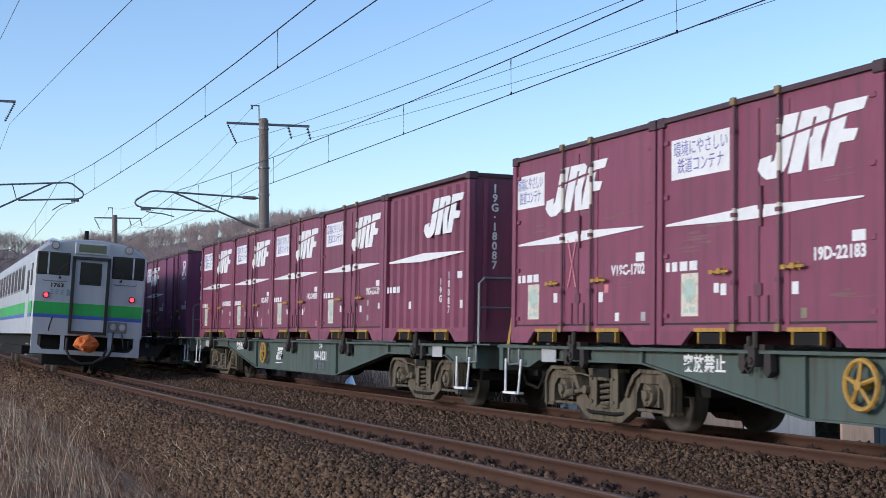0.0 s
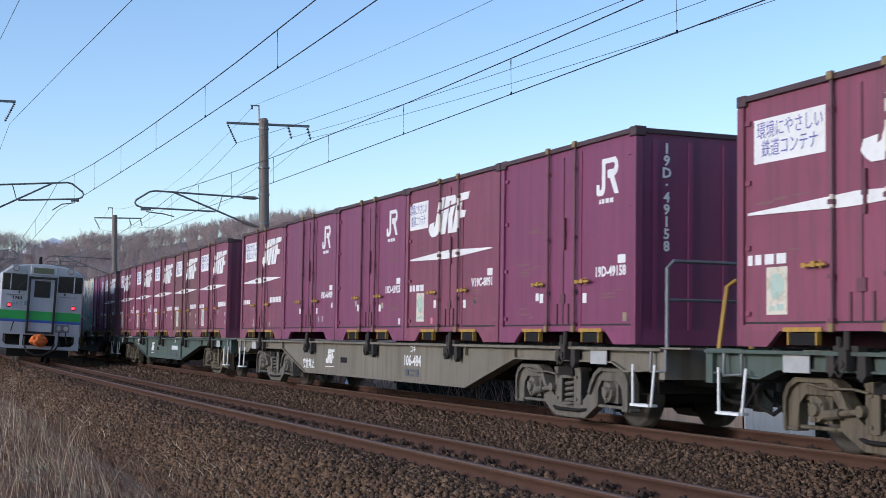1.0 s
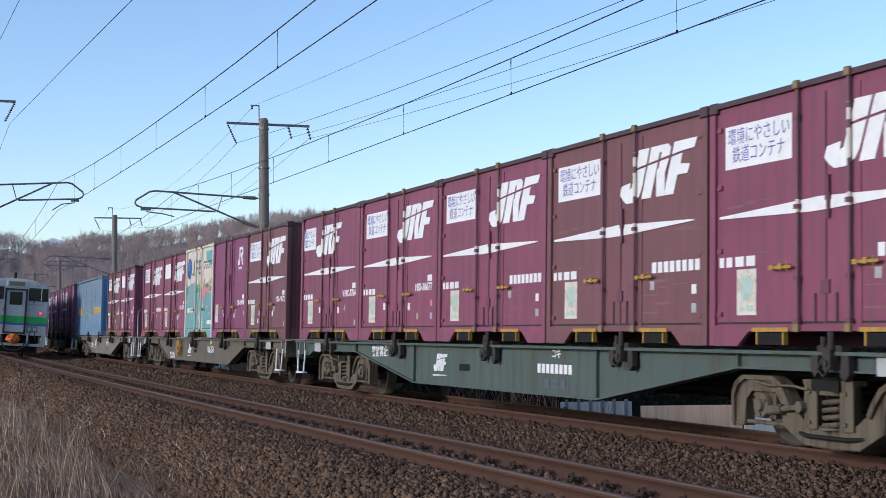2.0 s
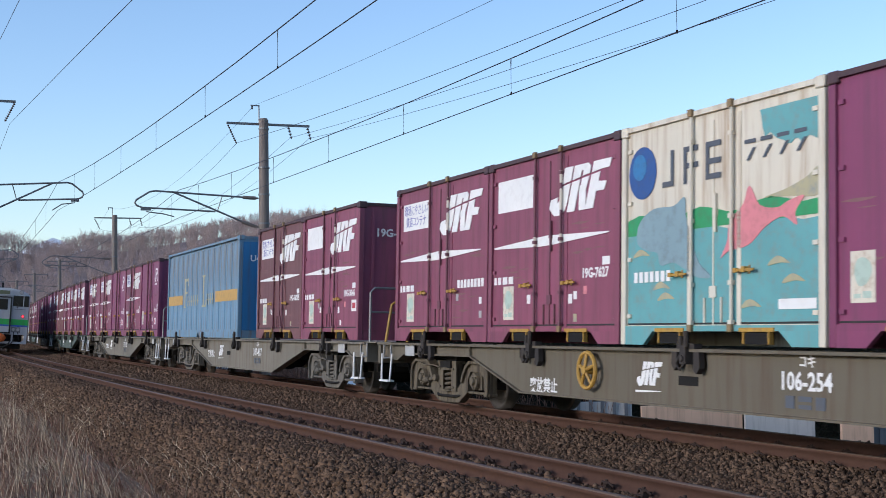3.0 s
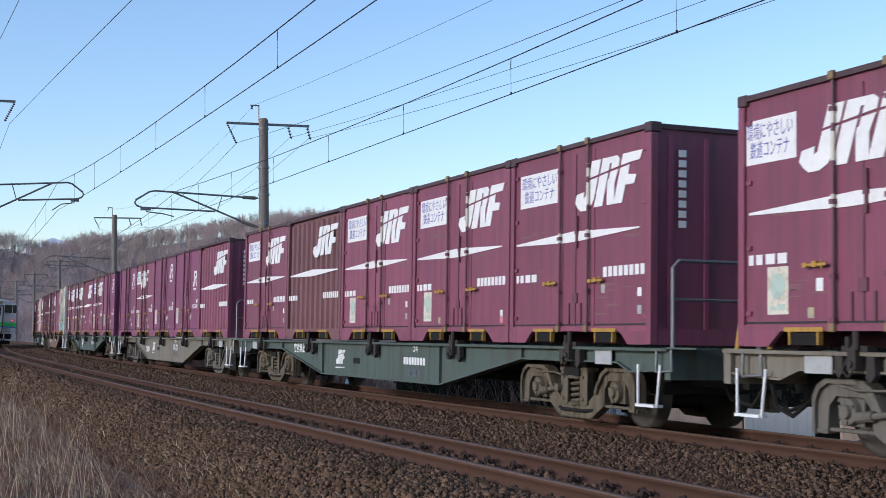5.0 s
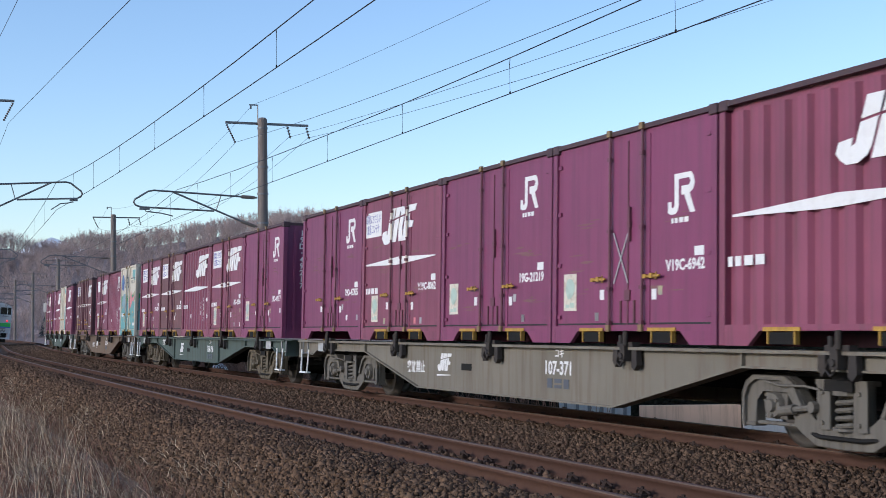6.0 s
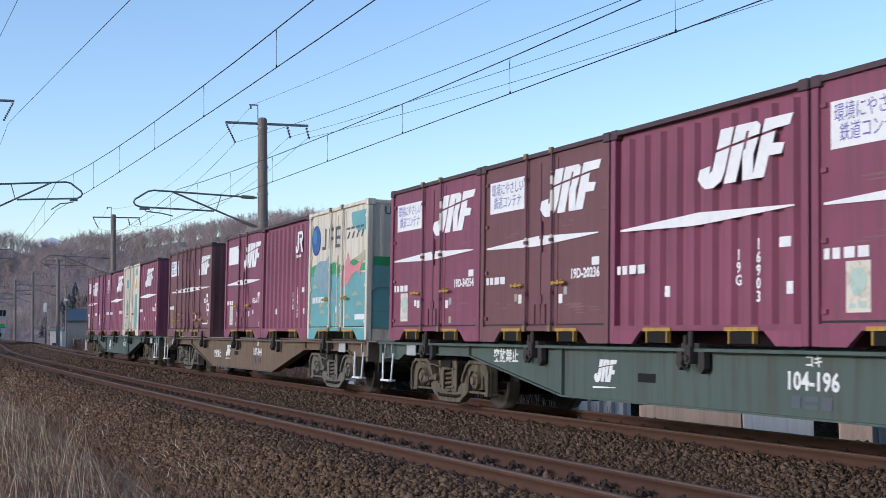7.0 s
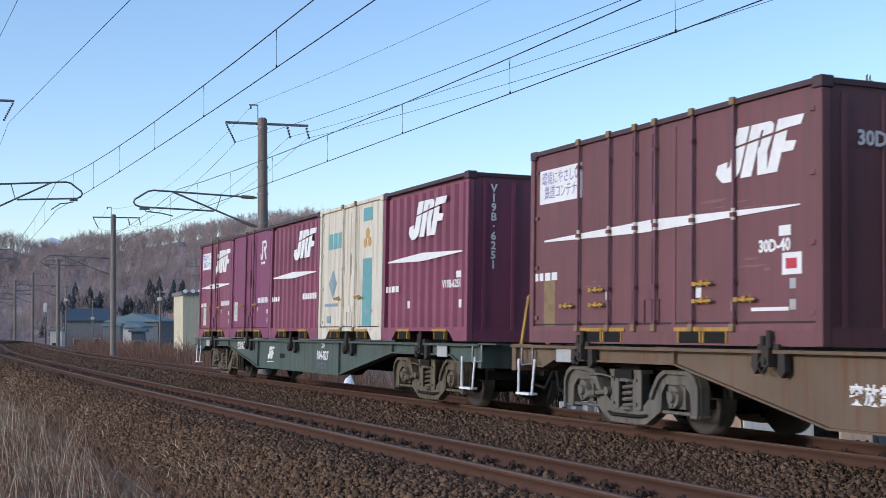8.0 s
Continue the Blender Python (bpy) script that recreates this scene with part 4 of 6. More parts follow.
def wagon(colour, i):
    mat = FRAME_MATS[colour]
    root = thing("container_wagon", WAGON_LABELS[colour], "wagon", "wagons of the freight train")
    later = i in (5, 6, 8, 10)
    low_z, bend_x, rise_x, bogie_x = (0.27, 3.16, 5.76, 7.08) if later else (0.345, 4.2, 5.9, 7.15) if i in (2, 4) else (0.345, 3.06, 6.0, 7.2)
    belly = [(-9.75, 0.74), (-8.9, 0.70), (-8.6, 0.80), (-rise_x, 0.80), (-bend_x, low_z), (bend_x, low_z), (rise_x, 0.80), (8.6, 0.80), (8.9, 0.70), (9.75, 0.74)]

    def sill():
        bm = bmesh.new()
        out = [(-9.75, 0.93)] + belly + [(9.75, 0.93)]
        prism(bm, out, 1.118, 1.142)
        return to_mesh("side_sill", bm, mat)

    def low_flange():
        bm = bmesh.new()
        prism(bm, belly + [(x, z - 0.022) for x, z in reversed(belly)], 1.02, 1.19)
        return to_mesh("bottom_flange", bm, mat)
    for turn in (0, math.pi):
        side = part("side_sill", kit(("sill", mat.name, bend_x), sill), mat, root, at=Matrix.Rotation(turn, 4, "Z"))
        part("top_flange", kit(("sill_top", mat.name), lambda: to_mesh("top_flange", bbox(-9.78, 9.78, 1.04, 1.24, 0.93, 0.965), mat)), mat, side)
        part("bottom_flange", kit(("sill_low", mat.name, bend_x), low_flange), mat, side)

    def under():
        bm = bmesh.new()
        box(bm, -9.9, 9.9, -0.25, 0.25, 0.52, 0.92)
        for x in [-9.6 + k * 1.2 for k in range(17)]:
            box(bm, x - 0.05, x + 0.05, -1.12, 1.12, 0.80, 0.93)
        cyl(bm, (-2.2, 0.5, 0.5), (-0.6, 0.5, 0.5), 0.2, n=14)
        cyl(bm, (0.6, -0.5, 0.5), (2.4, -0.5, 0.5), 0.22, n=14)
        box(bm, 2.6, 3.5, 0.1, 0.9, 0.32, 0.7)
        for sx in (-1, 1):
            box(bm, sx * 7.1 - 1.6, sx * 7.1 + 1.6, -0.6, 0.6, 0.42, 0.56)
            box(bm, sx * 7.1 - 0.5, sx * 7.1 + 0.5, -0.9, 0.3, 0.2, 0.5)
            cyl(bm, (sx * 5.2, -0.4, 0.55), (sx * 4.2, -0.4, 0.55), 0.16, n=12)
        cyl(bm, (-9, 0.7, 0.72), (9, 0.7, 0.72), 0.03, n=6)
        return to_mesh("underframe", bm, BLACK_STEEL)
    part("underframe", kit("underframe", under), BLACK_STEEL, root)

    for x in (-bend_x, bend_x, -rise_x, rise_x) if not later else (-rise_x, rise_x):
        z0 = low_z if abs(x) < 4 else 0.80
        part("sill_rib", kit(("rib", z0, mat.name), lambda: to_mesh("sill_rib", bbox(-0.012, 0.012, 1.14, 1.19, z0, 0.93), mat)), mat, root, at=Matrix.Translation((x, 0, 0)))

    def lock():
        bm = bmesh.new()
        box(bm, -0.17, 0.17, 1.15, 1.25, 0.965, 1.02)
        box(bm, -0.06, 0.05, 1.19, 1.29, 0.80, 1.0)
        prism(bm, [(-0.26, 0.93), (-0.16, 0.93), (-0.15, 0.74), (-0.21, 0.70), (-0.27, 0.76)], 1.18, 1.25)
        prism(bm, [(0.15, 0.93), (0.25, 0.93), (0.26, 0.80), (0.20, 0.73), (0.15, 0.78)], 1.18, 1.26)
        cyl(bm, (-0.06, 1.28, 0.98), (-0.05, 1.27, 1.15), 0.03, n=8)
        cyl(bm, (0.07, 1.26, 0.98), (0.07, 1.26, 1.10), 0.026, n=8)
        tube(bm, [(0.05, 1.29, 0.9), (0.10, 1.30, 0.80), (0.02, 1.30, 0.74), (-0.05, 1.29, 0.82)], 0.012, 5)
        cyl(bm, (0, 1.24, 0.86), (0, 1.31, 0.86), 0.035, n=8)
        return to_mesh("container_lock", bm, LOCK)
    for k in range(5):
        part("container_lock", kit("lock", lock), LOCK, root, "black container lock", at=Matrix.Translation(((k - 2) * PITCH_W + (0.21 if later else 0.0), 0, 0)))
    for sx in (-1, 1):
        bogie_parts(root, sx * bogie_x, BOGIE_GREY if colour in ("light", "rusty", "grey") else BOGIE)

        def coupler():
            bm = bmesh.new()
            box(bm, -0.5, 0.3, -0.09, 0.09, 0.72, 0.95)
            box(bm, 0.25, 0.52, -0.17, 0.14, 0.68, 0.98)
            tube(bm, [(-0.4, 0.3, 0.75), (-0.2, 0.32, 0.45), (0.1, 0.32, 0.28), (0.4, 0.3, 0.36), (0.52, 0.28, 0.6)], 0.025)
            tube(bm, [(-0.4, -0.3, 0.75), (-0.1, -0.3, 0.4), (0.3, -0.3, 0.35), (0.52, -0.28, 0.6)], 0.025)
            return to_mesh("coupler", bm, BLACK_STEEL)
        part("coupler", kit("coupler", coupler), BLACK_STEEL, root, at=Matrix.Translation((sx * 9.75, 0, 0)) @ Matrix.Rotation(0 if sx > 0 else math.pi, 4, "Z"))

        def beam():
            bm = bmesh.new()
            box(bm, -0.06, 0.06, -1.2, 1.2, 0.62, 0.95)
            box(bm, -0.6, 0.0, 0.9, 1.22, 0.955, 0.975)
            return to_mesh("end_beam", bm, mat)
        part("end_beam", kit(("beam", mat.name), beam), mat, root, at=Matrix.Translation((sx * 9.75, 0, 0)))

        def step():
            bm = bmesh.new()
            tube(bm, [(-0.28, 1.22, 0.78), (-0.24, 1.24, 0.32), (0.16, 1.24, 0.32), (0.20, 1.22, 0.78)], 0.017)
            box(bm, -0.24, 0.16, 1.16, 1.28, 0.31, 0.34)
            return to_mesh("foot_step", bm, WHITE)
        part("foot_step", kit("step", step), WHITE, root, "white foot step", at=Matrix.Translation((sx * 9.35, 0, 0)))

        def rail_loop():
            bm = bmesh.new()
            tube(bm, [(-0.32, 1.18, 0.95), (-0.34, 1.18, 0.72), (-0.05, 1.2, 0.70), (-0.05, 1.2, 0.95)], 0.018)
            return to_mesh("grab_iron", bm, STEEL)
        part("grab_iron", kit("grab", rail_loop), STEEL, root, at=Matrix.Translation((sx * 9.5, 0.02, 0)))

        def plate():
            return sign("card_holder", [rect(-0.2, 0.2, -0.1, 0.1)], CARD, 0.01)
        part("card_holder", kit("card", plate), CARD, root, "dusty pale card holder", at=Matrix.Translation((sx * 8.3, 1.19, 0.86)) @ SIDE)
    # tall guard rail on the trailing deck
    if i % 2 == 0 or i in (1, 5, 7):
        def guard():
            bm = bmesh.new()
            tube(bm, [(0, 1.12, 0.97), (0, 1.12, 1.85), (0, 1.04, 1.93), (0, 0.1, 1.93), (0, 0.0, 1.85), (0, 0, 0.97)], 0.024)
            tube(bm, [(0, 1.12, 1.5), (0, 0.0, 1.5)], 0.018)
            return to_mesh("guard_rail", bm, STEEL)
        part("guard_rail", kit("guard", guard), STEEL, root, "grey tubular guard rail", at=Matrix.Translation((-9.72, 0, 0)))

        def guard2():
            bm = bmesh.new()
            tube(bm, [(0, 1.1, 0.97), (0.0, 1.0, 1.62), (0, 0.9, 1.68), (0, 0.78, 1.62), (0, 0.70, 0.97)], 0.026)
            return to_mesh("guard_rail", bm, YELLOW)
        part("guard_rail", kit("guard2", guard2), YELLOW, root, "yellow brake platform rail", at=Matrix.Translation((9.72, 0, 0)))
    if colour in ("teal", "olive") and i in (0, 1, 4):
        def handwheel():
            bm = bmesh.new()
            n = 24
            pts = [(0.215 * math.cos(2 * math.pi * q / n), 0, 0.215 * math.sin(2 * math.pi * q / n)) for q in range(n + 1)]
            tube(bm, pts, 0.026)
            for q in range(5):
                a = q * 2 * math.pi / 5 + 0.3
                tube(bm, [(0, 0.03, 0), (0.205 * math.cos(a), 0, 0.205 * math.sin(a))], 0.022)
            cyl(bm, (0, -0.08, 0), (0, 0.05, 0), 0.05, n=10)
            return to_mesh("hand_wheel", bm, YELLOW)
        part("hand_wheel", kit("handwheel", handwheel), YELLOW, root, "yellow brake hand wheel", at=Matrix.Translation((2.2, 1.24, 0.68)))
    if colour == "teal":
        def brake_wheel():
            bm = bmesh.new()
            tube(bm, [(0.26 * math.cos(q * 0.3142), 0, 0.26 * math.sin(q * 0.3142)) for q in range(21)], 0.016, 5)
            for q in range(6):
                tube(bm, [(0, 0, 0), (0.25 * math.cos(q * 1.047), 0, 0.25 * math.sin(q * 1.047))], 0.012, 5)
            cyl(bm, (0, -0.06, 0), (0, 0.06, 0), 0.04, n=8)
            return to_mesh("brake_wheel", bm, BLACK_STEEL)
        part("brake_wheel", kit("brakewheel", brake_wheel), BLACK_STEEL, root, "black spoked brake wheel", at=Matrix.Translation((8.75, -0.98, 0.48)))
    ink = WHITE
    a, b = "コキ", NUMBERS[i]
    S = lambda x, z: Matrix.Translation((x + (0.21 if later else 0.0), 1.146, z)) @ SIDE
    part("number", words(a, 0.13, ink, bold=0.003), ink, root, at=S(-1.93, 0.86))
    if b == "?":
        part("number_mark", kit("unread", lambda: sign("number_mark", UNREAD, WHITE)), ink, root, at=S(-1.9, 0.67))
    else:
        part("number", words(b, 0.24, ink, bold=0.006), ink, root, "white wagon number", at=S(-1.9, 0.67))
    part("data_panel", kit("datapanel", lambda: sign("data_panel", [rect(-0.3, -0.16, -0.06, 0.06), rect(-0.1, 0.1, 0.01, 0.06), rect(-0.1, 0.1, -0.06, -0.02), rect(0.16, 0.3, -0.06, 0.06)], INK)), INK, root, at=S(-1.9, 0.48))
    part("no_humping_sign", words("突放禁止", 0.20, ink, bold=0.004), ink, root, "white warning writing", at=S(*((4.8, 0.80) if colour == "teal" else (2.3 if i == 10 else 3.1, 0.57) if later else (3.55, 0.44) if i == 4 else (4.0, 0.50))))
    part("emblem", kit("wagon_emblem", lambda: sign("emblem", scaled(EMBLEM, 0.26, -0.2, -0.1) + [[(-0.25, -0.19), (0.3, -0.17), (0.3, -0.16), (-0.25, -0.165)]], WHITE)), WHITE, root, "white freight emblem", at=S(1.2 if i < 2 else 1.1 if i == 10 else 1.95 if later else 2.05 if colour == "teal" else 0.95 if i == 4 else 2.6, 0.65))
    # no hole is cut: a black plate gives the slot's inner shade
    part("slot", kit("slot", lambda: sign("slot", [rect(-0.19, 0.19, -0.05, 0.05)], BLACK_STEEL)), BLACK_STEEL, root, "flat black plate painted as the dark of a sill slot", at=S(0.2 if i == 10 else 1.05 if later or colour == "teal" else 0.1 if i == 4 else 1.7, 0.62))
    return root



# ---- the diesel railcar that runs away on the near track; its rear end is at x = -10.65 ----
CAR_WHITE = paint("railcar_light_grey", (0.42, 0.425, 0.435), 0.4, dirt=(0.3, 0.28, 0.26), dirt_amount=0.2)
CAR_ROOF = paint("railcar_roof", (0.30, 0.31, 0.33), 0.6)
CAR_GREEN = paint("railcar_green", (0.03, 0.38, 0.06), 0.4)
CAR_BLUE = paint("railcar_blue", (0.04, 0.10, 0.38), 0.4)
GLASS_DARK = paint("dark_window_glass", (0.010, 0.011, 0.012), 0.08, bump=0, vary=0, dirt_amount=0.0, spec=0.25)
ORANGE_CLOTH = paint("orange_cover_cloth", (0.62, 0.14, 0.02), 0.8, streak=False, scale=3, bump=0.4)
SIGN_GLASS = paint("dim_sign_glass", (0.10, 0.11, 0.06), 0.2)
TAIL_RED = glow("tail_lamp_red", (1.0, 0.03, 0.04), 2.5)
LAMP_GLASS = paint("lamp_glass", (0.45, 0.42, 0.38), 0.15)
XE = -10.65
W_CAR = 1.475


def car_section(shrink=0.0, z_low=1.05):
    """Outline of the body across: upright sides, rounded roof."""
    w = W_CAR - shrink
    pts = [(-w, z_low), (-w, 3.12)]
    for k in range(1, 12):
        a = math.pi * k / 12
        pts.append((-w * math.cos(a) ** 1 if k != 6 else 0.0, 3.12 + 0.54 * math.sin(a) ** 0.8))
    return pts + [(w, 3.12), (w, z_low)]


def band(bm, z0, z1, x0, x1, out=0.004):
    """A painted band that runs round the sides and the rear end."""
    w = W_CAR + out
    box(bm, x0, x1, W_CAR - 0.01, w, z0, z1)
    box(bm, x0, x1, -w, -W_CAR + 0.01, z0, z1)
    for y0, y1 in ((-W_CAR + 0.05, -0.44), (0.44, W_CAR - 0.05)):
        box(bm, XE - out, XE + 0.01, y0, y1, z0, z1)


def build_railcar():
    root = thing("railcar", "light grey diesel railcar with green and blue bands, tail lamps lit", "railcar")
    bm = bmesh.new()
    rows = []
    for x, sh in ((XE, 0.06), (XE + 0.07, 0.0), (10.58, 0.0), (10.65, 0.06)):
        rows.append([bm.verts.new((x, y * (1 - sh / W_CAR), z if z < 2 else z - sh * 0.8)) for y, z in car_section()])
    n = len(rows[0])
    for a, b in zip(rows, rows[1:]):
        for j in range(n - 1):
            bm.faces.new((a[j], a[j + 1], b[j + 1], b[j]))
        bm.faces.new((a[n - 1], a[0], b[0], b[n - 1]))
    bm.faces.new(rows[0]), bm.faces.new(rows[-1][::-1])
    part("body", bm, CAR_WHITE, root)
    bm = bmesh.new()
    band(bm, 1.60, 1.92, XE + 0.05, 10.6)
    part("green_band", bm, CAR_GREEN, root, "bright green band")
    bm = bmesh.new()
    band(bm, 1.50, 1.60, XE + 0.05, 10.6)
    part("blue_band", bm, CAR_BLUE, root, "blue band")
    # side windows and door on the side towards the camera
    for k in range(11):
        x = -7.6 + k * 1.45
        wd = part("side_window", bbox(x, x + 1.05, W_CAR - 0.02, W_CAR + 0.012, 2.28, 3.02, 0.01), STEEL, root)
        part("pane", bbox(x + 0.05, x + 1.0, W_CAR + 0.005, W_CAR + 0.016, 2.33, 2.97), GLASS_DARK, wd)
    dr = part("side_door", bbox(-9.6, -8.5, W_CAR - 0.03, W_CAR + 0.008, 1.12, 3.0, 0.01), CAR_WHITE, root)
    part("pane", bbox(-9.4, -8.7, W_CAR + 0.0, W_CAR + 0.014, 2.15, 2.8), GLASS_DARK, dr)
    part("side_window", bbox(-10.35, -9.85, W_CAR - 0.02, W_CAR + 0.012, 2.35, 2.95), GLASS_DARK, root)
    # rear end: corner windows wrap round, with frames and pillars
    for sy in (1, -1):
        y0, y1 = sorted((sy * 0.55, sy * 1.42))
        fr = part("cab_window", bbox(XE - 0.025, XE + 0.05, y0, y1, 2.64, 3.26, 0.03), RUBBER, root)
        part("pane", bbox(XE - 0.034, XE - 0.01, y0 + 0.05, y1 - 0.05, 2.69, 3.21), GLASS_DARK, fr)
        part("pillar", bbox(XE - 0.042, XE - 0.02, sy * 1.12 - 0.02, sy * 1.12 + 0.02, 2.66, 3.24), CAR_WHITE, fr)
        bm = bmesh.new()
        tube(bm, [(XE - 0.05, sy * 0.80, 2.58), (XE - 0.06, sy * 0.86, 2.75), (XE - 0.06, sy * 0.62, 2.98)], 0.010, 5)
        cyl(bm, (XE - 0.07, sy * 0.80, 2.58), (XE, sy * 0.80, 2.58), 0.035, n=8)
        part("wiper", bm, RUBBER, fr)
        lamp = bmesh.new()
        cyl(lamp, (XE - 0.05, sy * 1.13, 2.10), (XE + 0.02, sy * 1.13, 2.10), 0.085, n=16)
        l0 = part("tail_lamp", lamp, BLACK_STEEL, root, "round tail lamp, glowing red")
        lens = bmesh.new()
        cyl(lens, (XE - 0.065, sy * 1.13, 2.10), (XE - 0.05, sy * 1.13, 2.10), 0.058, n=16)
        part("lens", lens, TAIL_RED, l0)
        hd = bmesh.new()
        cyl(hd, (XE - 0.06, sy * 0.97, 3.44), (XE + 0.25, sy * 0.97, 3.44), 0.115, n=18)
        h0 = part("headlight", hd, STEEL, root, "round unlit headlight")
        hl = bmesh.new()
        cyl(hl, (XE - 0.068, sy * 0.97, 3.44), (XE - 0.06, sy * 0.97, 3.44), 0.085, n=18)
        part("lens", hl, LAMP_GLASS, h0)
        bm = bmesh.new()
        tube(bm, [(XE - 0.04, sy * 0.62, 2.50), (XE - 0.05, sy * 0.66, 2.48), (XE - 0.05, sy * 1.2, 2.48), (XE - 0.04, sy * 1.24, 2.50)], 0.012, 5)
        part("hand_rail", bm, STEEL, root)
        bm = bmesh.new()
        cyl(bm, (XE - 0.015, sy * 1.1, 1.76), (XE + 0.01, sy * 1.1, 1.76), 0.10, n=18)
        part("lamp_blank", bm, CAR_GREEN, root, "green blanking disc")
    # gangway door and its frame
    bm = bmesh.new()
    for y0, y1, z0, z1 in ((-0.50, -0.42, 1.12, 3.16), (0.42, 0.50, 1.12, 3.16), (-0.50, 0.50, 3.10, 3.18), (-0.50, 0.50, 1.10, 1.18)):
        box(bm, XE - 0.11, XE + 0.01, y0, y1, z0, z1)
    part("gangway_frame", bm, RUBBER, root, "black rubber gangway frame")
    d = part("gangway_door", bbox(XE - 0.03, XE + 0.01, -0.42, 0.42, 1.18, 3.10), CAR_WHITE, root)
    part("door_band", bbox(XE - 0.035, XE, -0.42, 0.42, 1.60, 1.92), CAR_GREEN, d)
    part("door_band", bbox(XE - 0.035, XE, -0.42, 0.42, 1.50, 1.60), CAR_BLUE, d)
    wd = part("door_window", bbox(XE - 0.045, XE, -0.29, 0.29, 2.42, 3.04, 0.02), RUBBER, d)
    part("pane", bbox(XE - 0.05, XE - 0.03, -0.25, 0.25, 2.46, 3.0), GLASS_DARK, wd)
    # destination box, writing
    sg = part("sign_box", bbox(XE - 0.06, XE + 0.1, -0.46, 0.46, 3.24, 3.56, 0.02), CAR_WHITE, root)
    part("sign_glass", bbox(XE - 0.07, XE - 0.05, -0.36, 0.36, 3.30, 3.51), SIGN_GLASS, sg)
    part("number", words("1763", 0.145, RUBBER, bold=0.006, width=1.25), RUBBER, root, "black car number", at=Matrix.Translation((XE - 0.008, 0.86, 2.37)) @ END)
    for k in range(3):
        for v in (-0.05, 0.0, 0.05):
            part("data_bar", kit("databar", lambda: sign("data_bar", [rect(0.0, 0.08, 0.0, 0.03)], GREY_ART, 0.002)), GREY_ART, root, at=Matrix.Translation((XE - 0.008, 0.72, 2.18)) @ END @ Matrix.Translation((-0.3 + k * 0.13, v, 0)))
    part("data_plate", sign("data_plate", [rect(0.12, 0.27, -0.07, 0.1)], GREY_ART, 0.002), GREY_ART, root, at=Matrix.Translation((XE - 0.008, 0.72, 2.18)) @ END)
    # below the end: bumper frame, hoses, jumper sockets, coupler under its orange cover
    bm = bmesh.new()
    prism(bm, [(-1.42, 1.08), (-1.42, 0.54), (1.42, 0.54), (1.42, 1.08), (1.26, 1.08), (1.26, 0.78), (1.14, 0.66), (-1.14, 0.66), (-1.26, 0.78), (-1.26, 1.08)], XE - 0.02, XE + 0.12, axis="x")
    part("skirt", bm, CAR_WHITE, root, "pale grey obstacle guard")
    for y in (-0.62, 0.62):
        part("bracket", bbox(XE - 0.03, XE + 0.02, y - 0.05, y + 0.05, 0.56, 1.06), CAR_WHITE, root)
    bm = bmesh.new()
    tube(bm, [(XE - 0.05, 0.5, 0.98), (XE - 0.12, 0.52, 0.7), (XE - 0.15, 0.4, 0.45), (XE - 0.15, 0.1, 0.32), (XE - 0.15, -0.2, 0.34), (XE - 0.12, -0.45, 0.5), (XE - 0.05, -0.55, 0.75)], 0.035, 7)
    tube(bm, [(XE - 0.05, -0.75, 0.85), (XE - 0.12, -0.6, 0.55), (XE - 0.14, -0.3, 0.40)], 0.03, 7)
    part("brake_hose", bm, RUBBER, root, "black rubber brake hose")
    bm = bmesh.new()
    bmesh.ops.create_icosphere(bm, subdivisions=3, radius=0.5)
    for v in bm.verts:
        k = 1 + 0.30 * noise.noise(v.co * 4.0) + 0.12 * noise.noise(v.co * 11)
        v.co = Vector((v.co.x * 0.5, v.co.y * 0.60, v.co.z * 0.46)) * k
    part("coupler_cover", bm, ORANGE_CLOTH, root, "crumpled orange cloth coupler cover", at=Matrix.Translation((XE - 0.3, 0.02, 0.86)))
    bm = bmesh.new()
    box(bm, XE - 0.02, XE + 0.02, -1.05, -0.55, 1.18, 1.48)
    jb = part("jumper_box", bm, STEEL, root)
    for y in (-0.68, -0.92):
        bm = bmesh.new()
        cyl(bm, (XE - 0.07, y, 1.34), (XE, y, 1.34), 0.085, n=14)
        part("socket_cap", bm, LAMP_GLASS, jb)
    for path in ([(XE - 0.06, 0.92, 1.52), (XE - 0.09, 0.98, 1.3), (XE - 0.05, 1.0, 1.15)], [(XE - 0.05, -0.7, 1.2), (XE - 0.1, -0.68, 0.9), (XE - 0.06, -0.75, 0.7)], [(XE - 0.05, -0.92, 1.2), (XE - 0.1, -0.96, 0.95), (XE - 0.06, -1.0, 0.75)]):
        bm = bmesh.new()
        tube(bm, path, 0.02, 5)
        part("jumper_cable", bm, RUBBER, root)
    # roof fittings and running gear
    bm = bmesh.new()
    cyl(bm, (XE + 1.2, 0.05, 3.6), (XE + 1.2, 0.05, 3.98), 0.065, 0.055, n=10)
    part("exhaust_stack", bm, BLACK_STEEL, root)
    part("roof_box", bbox(XE + 0.8, XE + 2.4, 0.5, 1.1, 3.40, 3.62, 0.04), CAR_ROOF, root)
    part("underframe", bbox(-10.3, 10.3, -1.15, 1.15, 0.70, 1.08), BLACK_STEEL, root)
    # added black box darkens the opening behind the skirt
    part("end_equipment", bbox(-10.45, -9.6, -1.1, 1.1, 0.25, 0.695, 0.02), BLACK_STEEL, root)
    part("engine_box", bbox(-4.5, 4.5, -1.2, 1.2, 0.42, 0.695, 0.02), BLACK_STEEL, root)
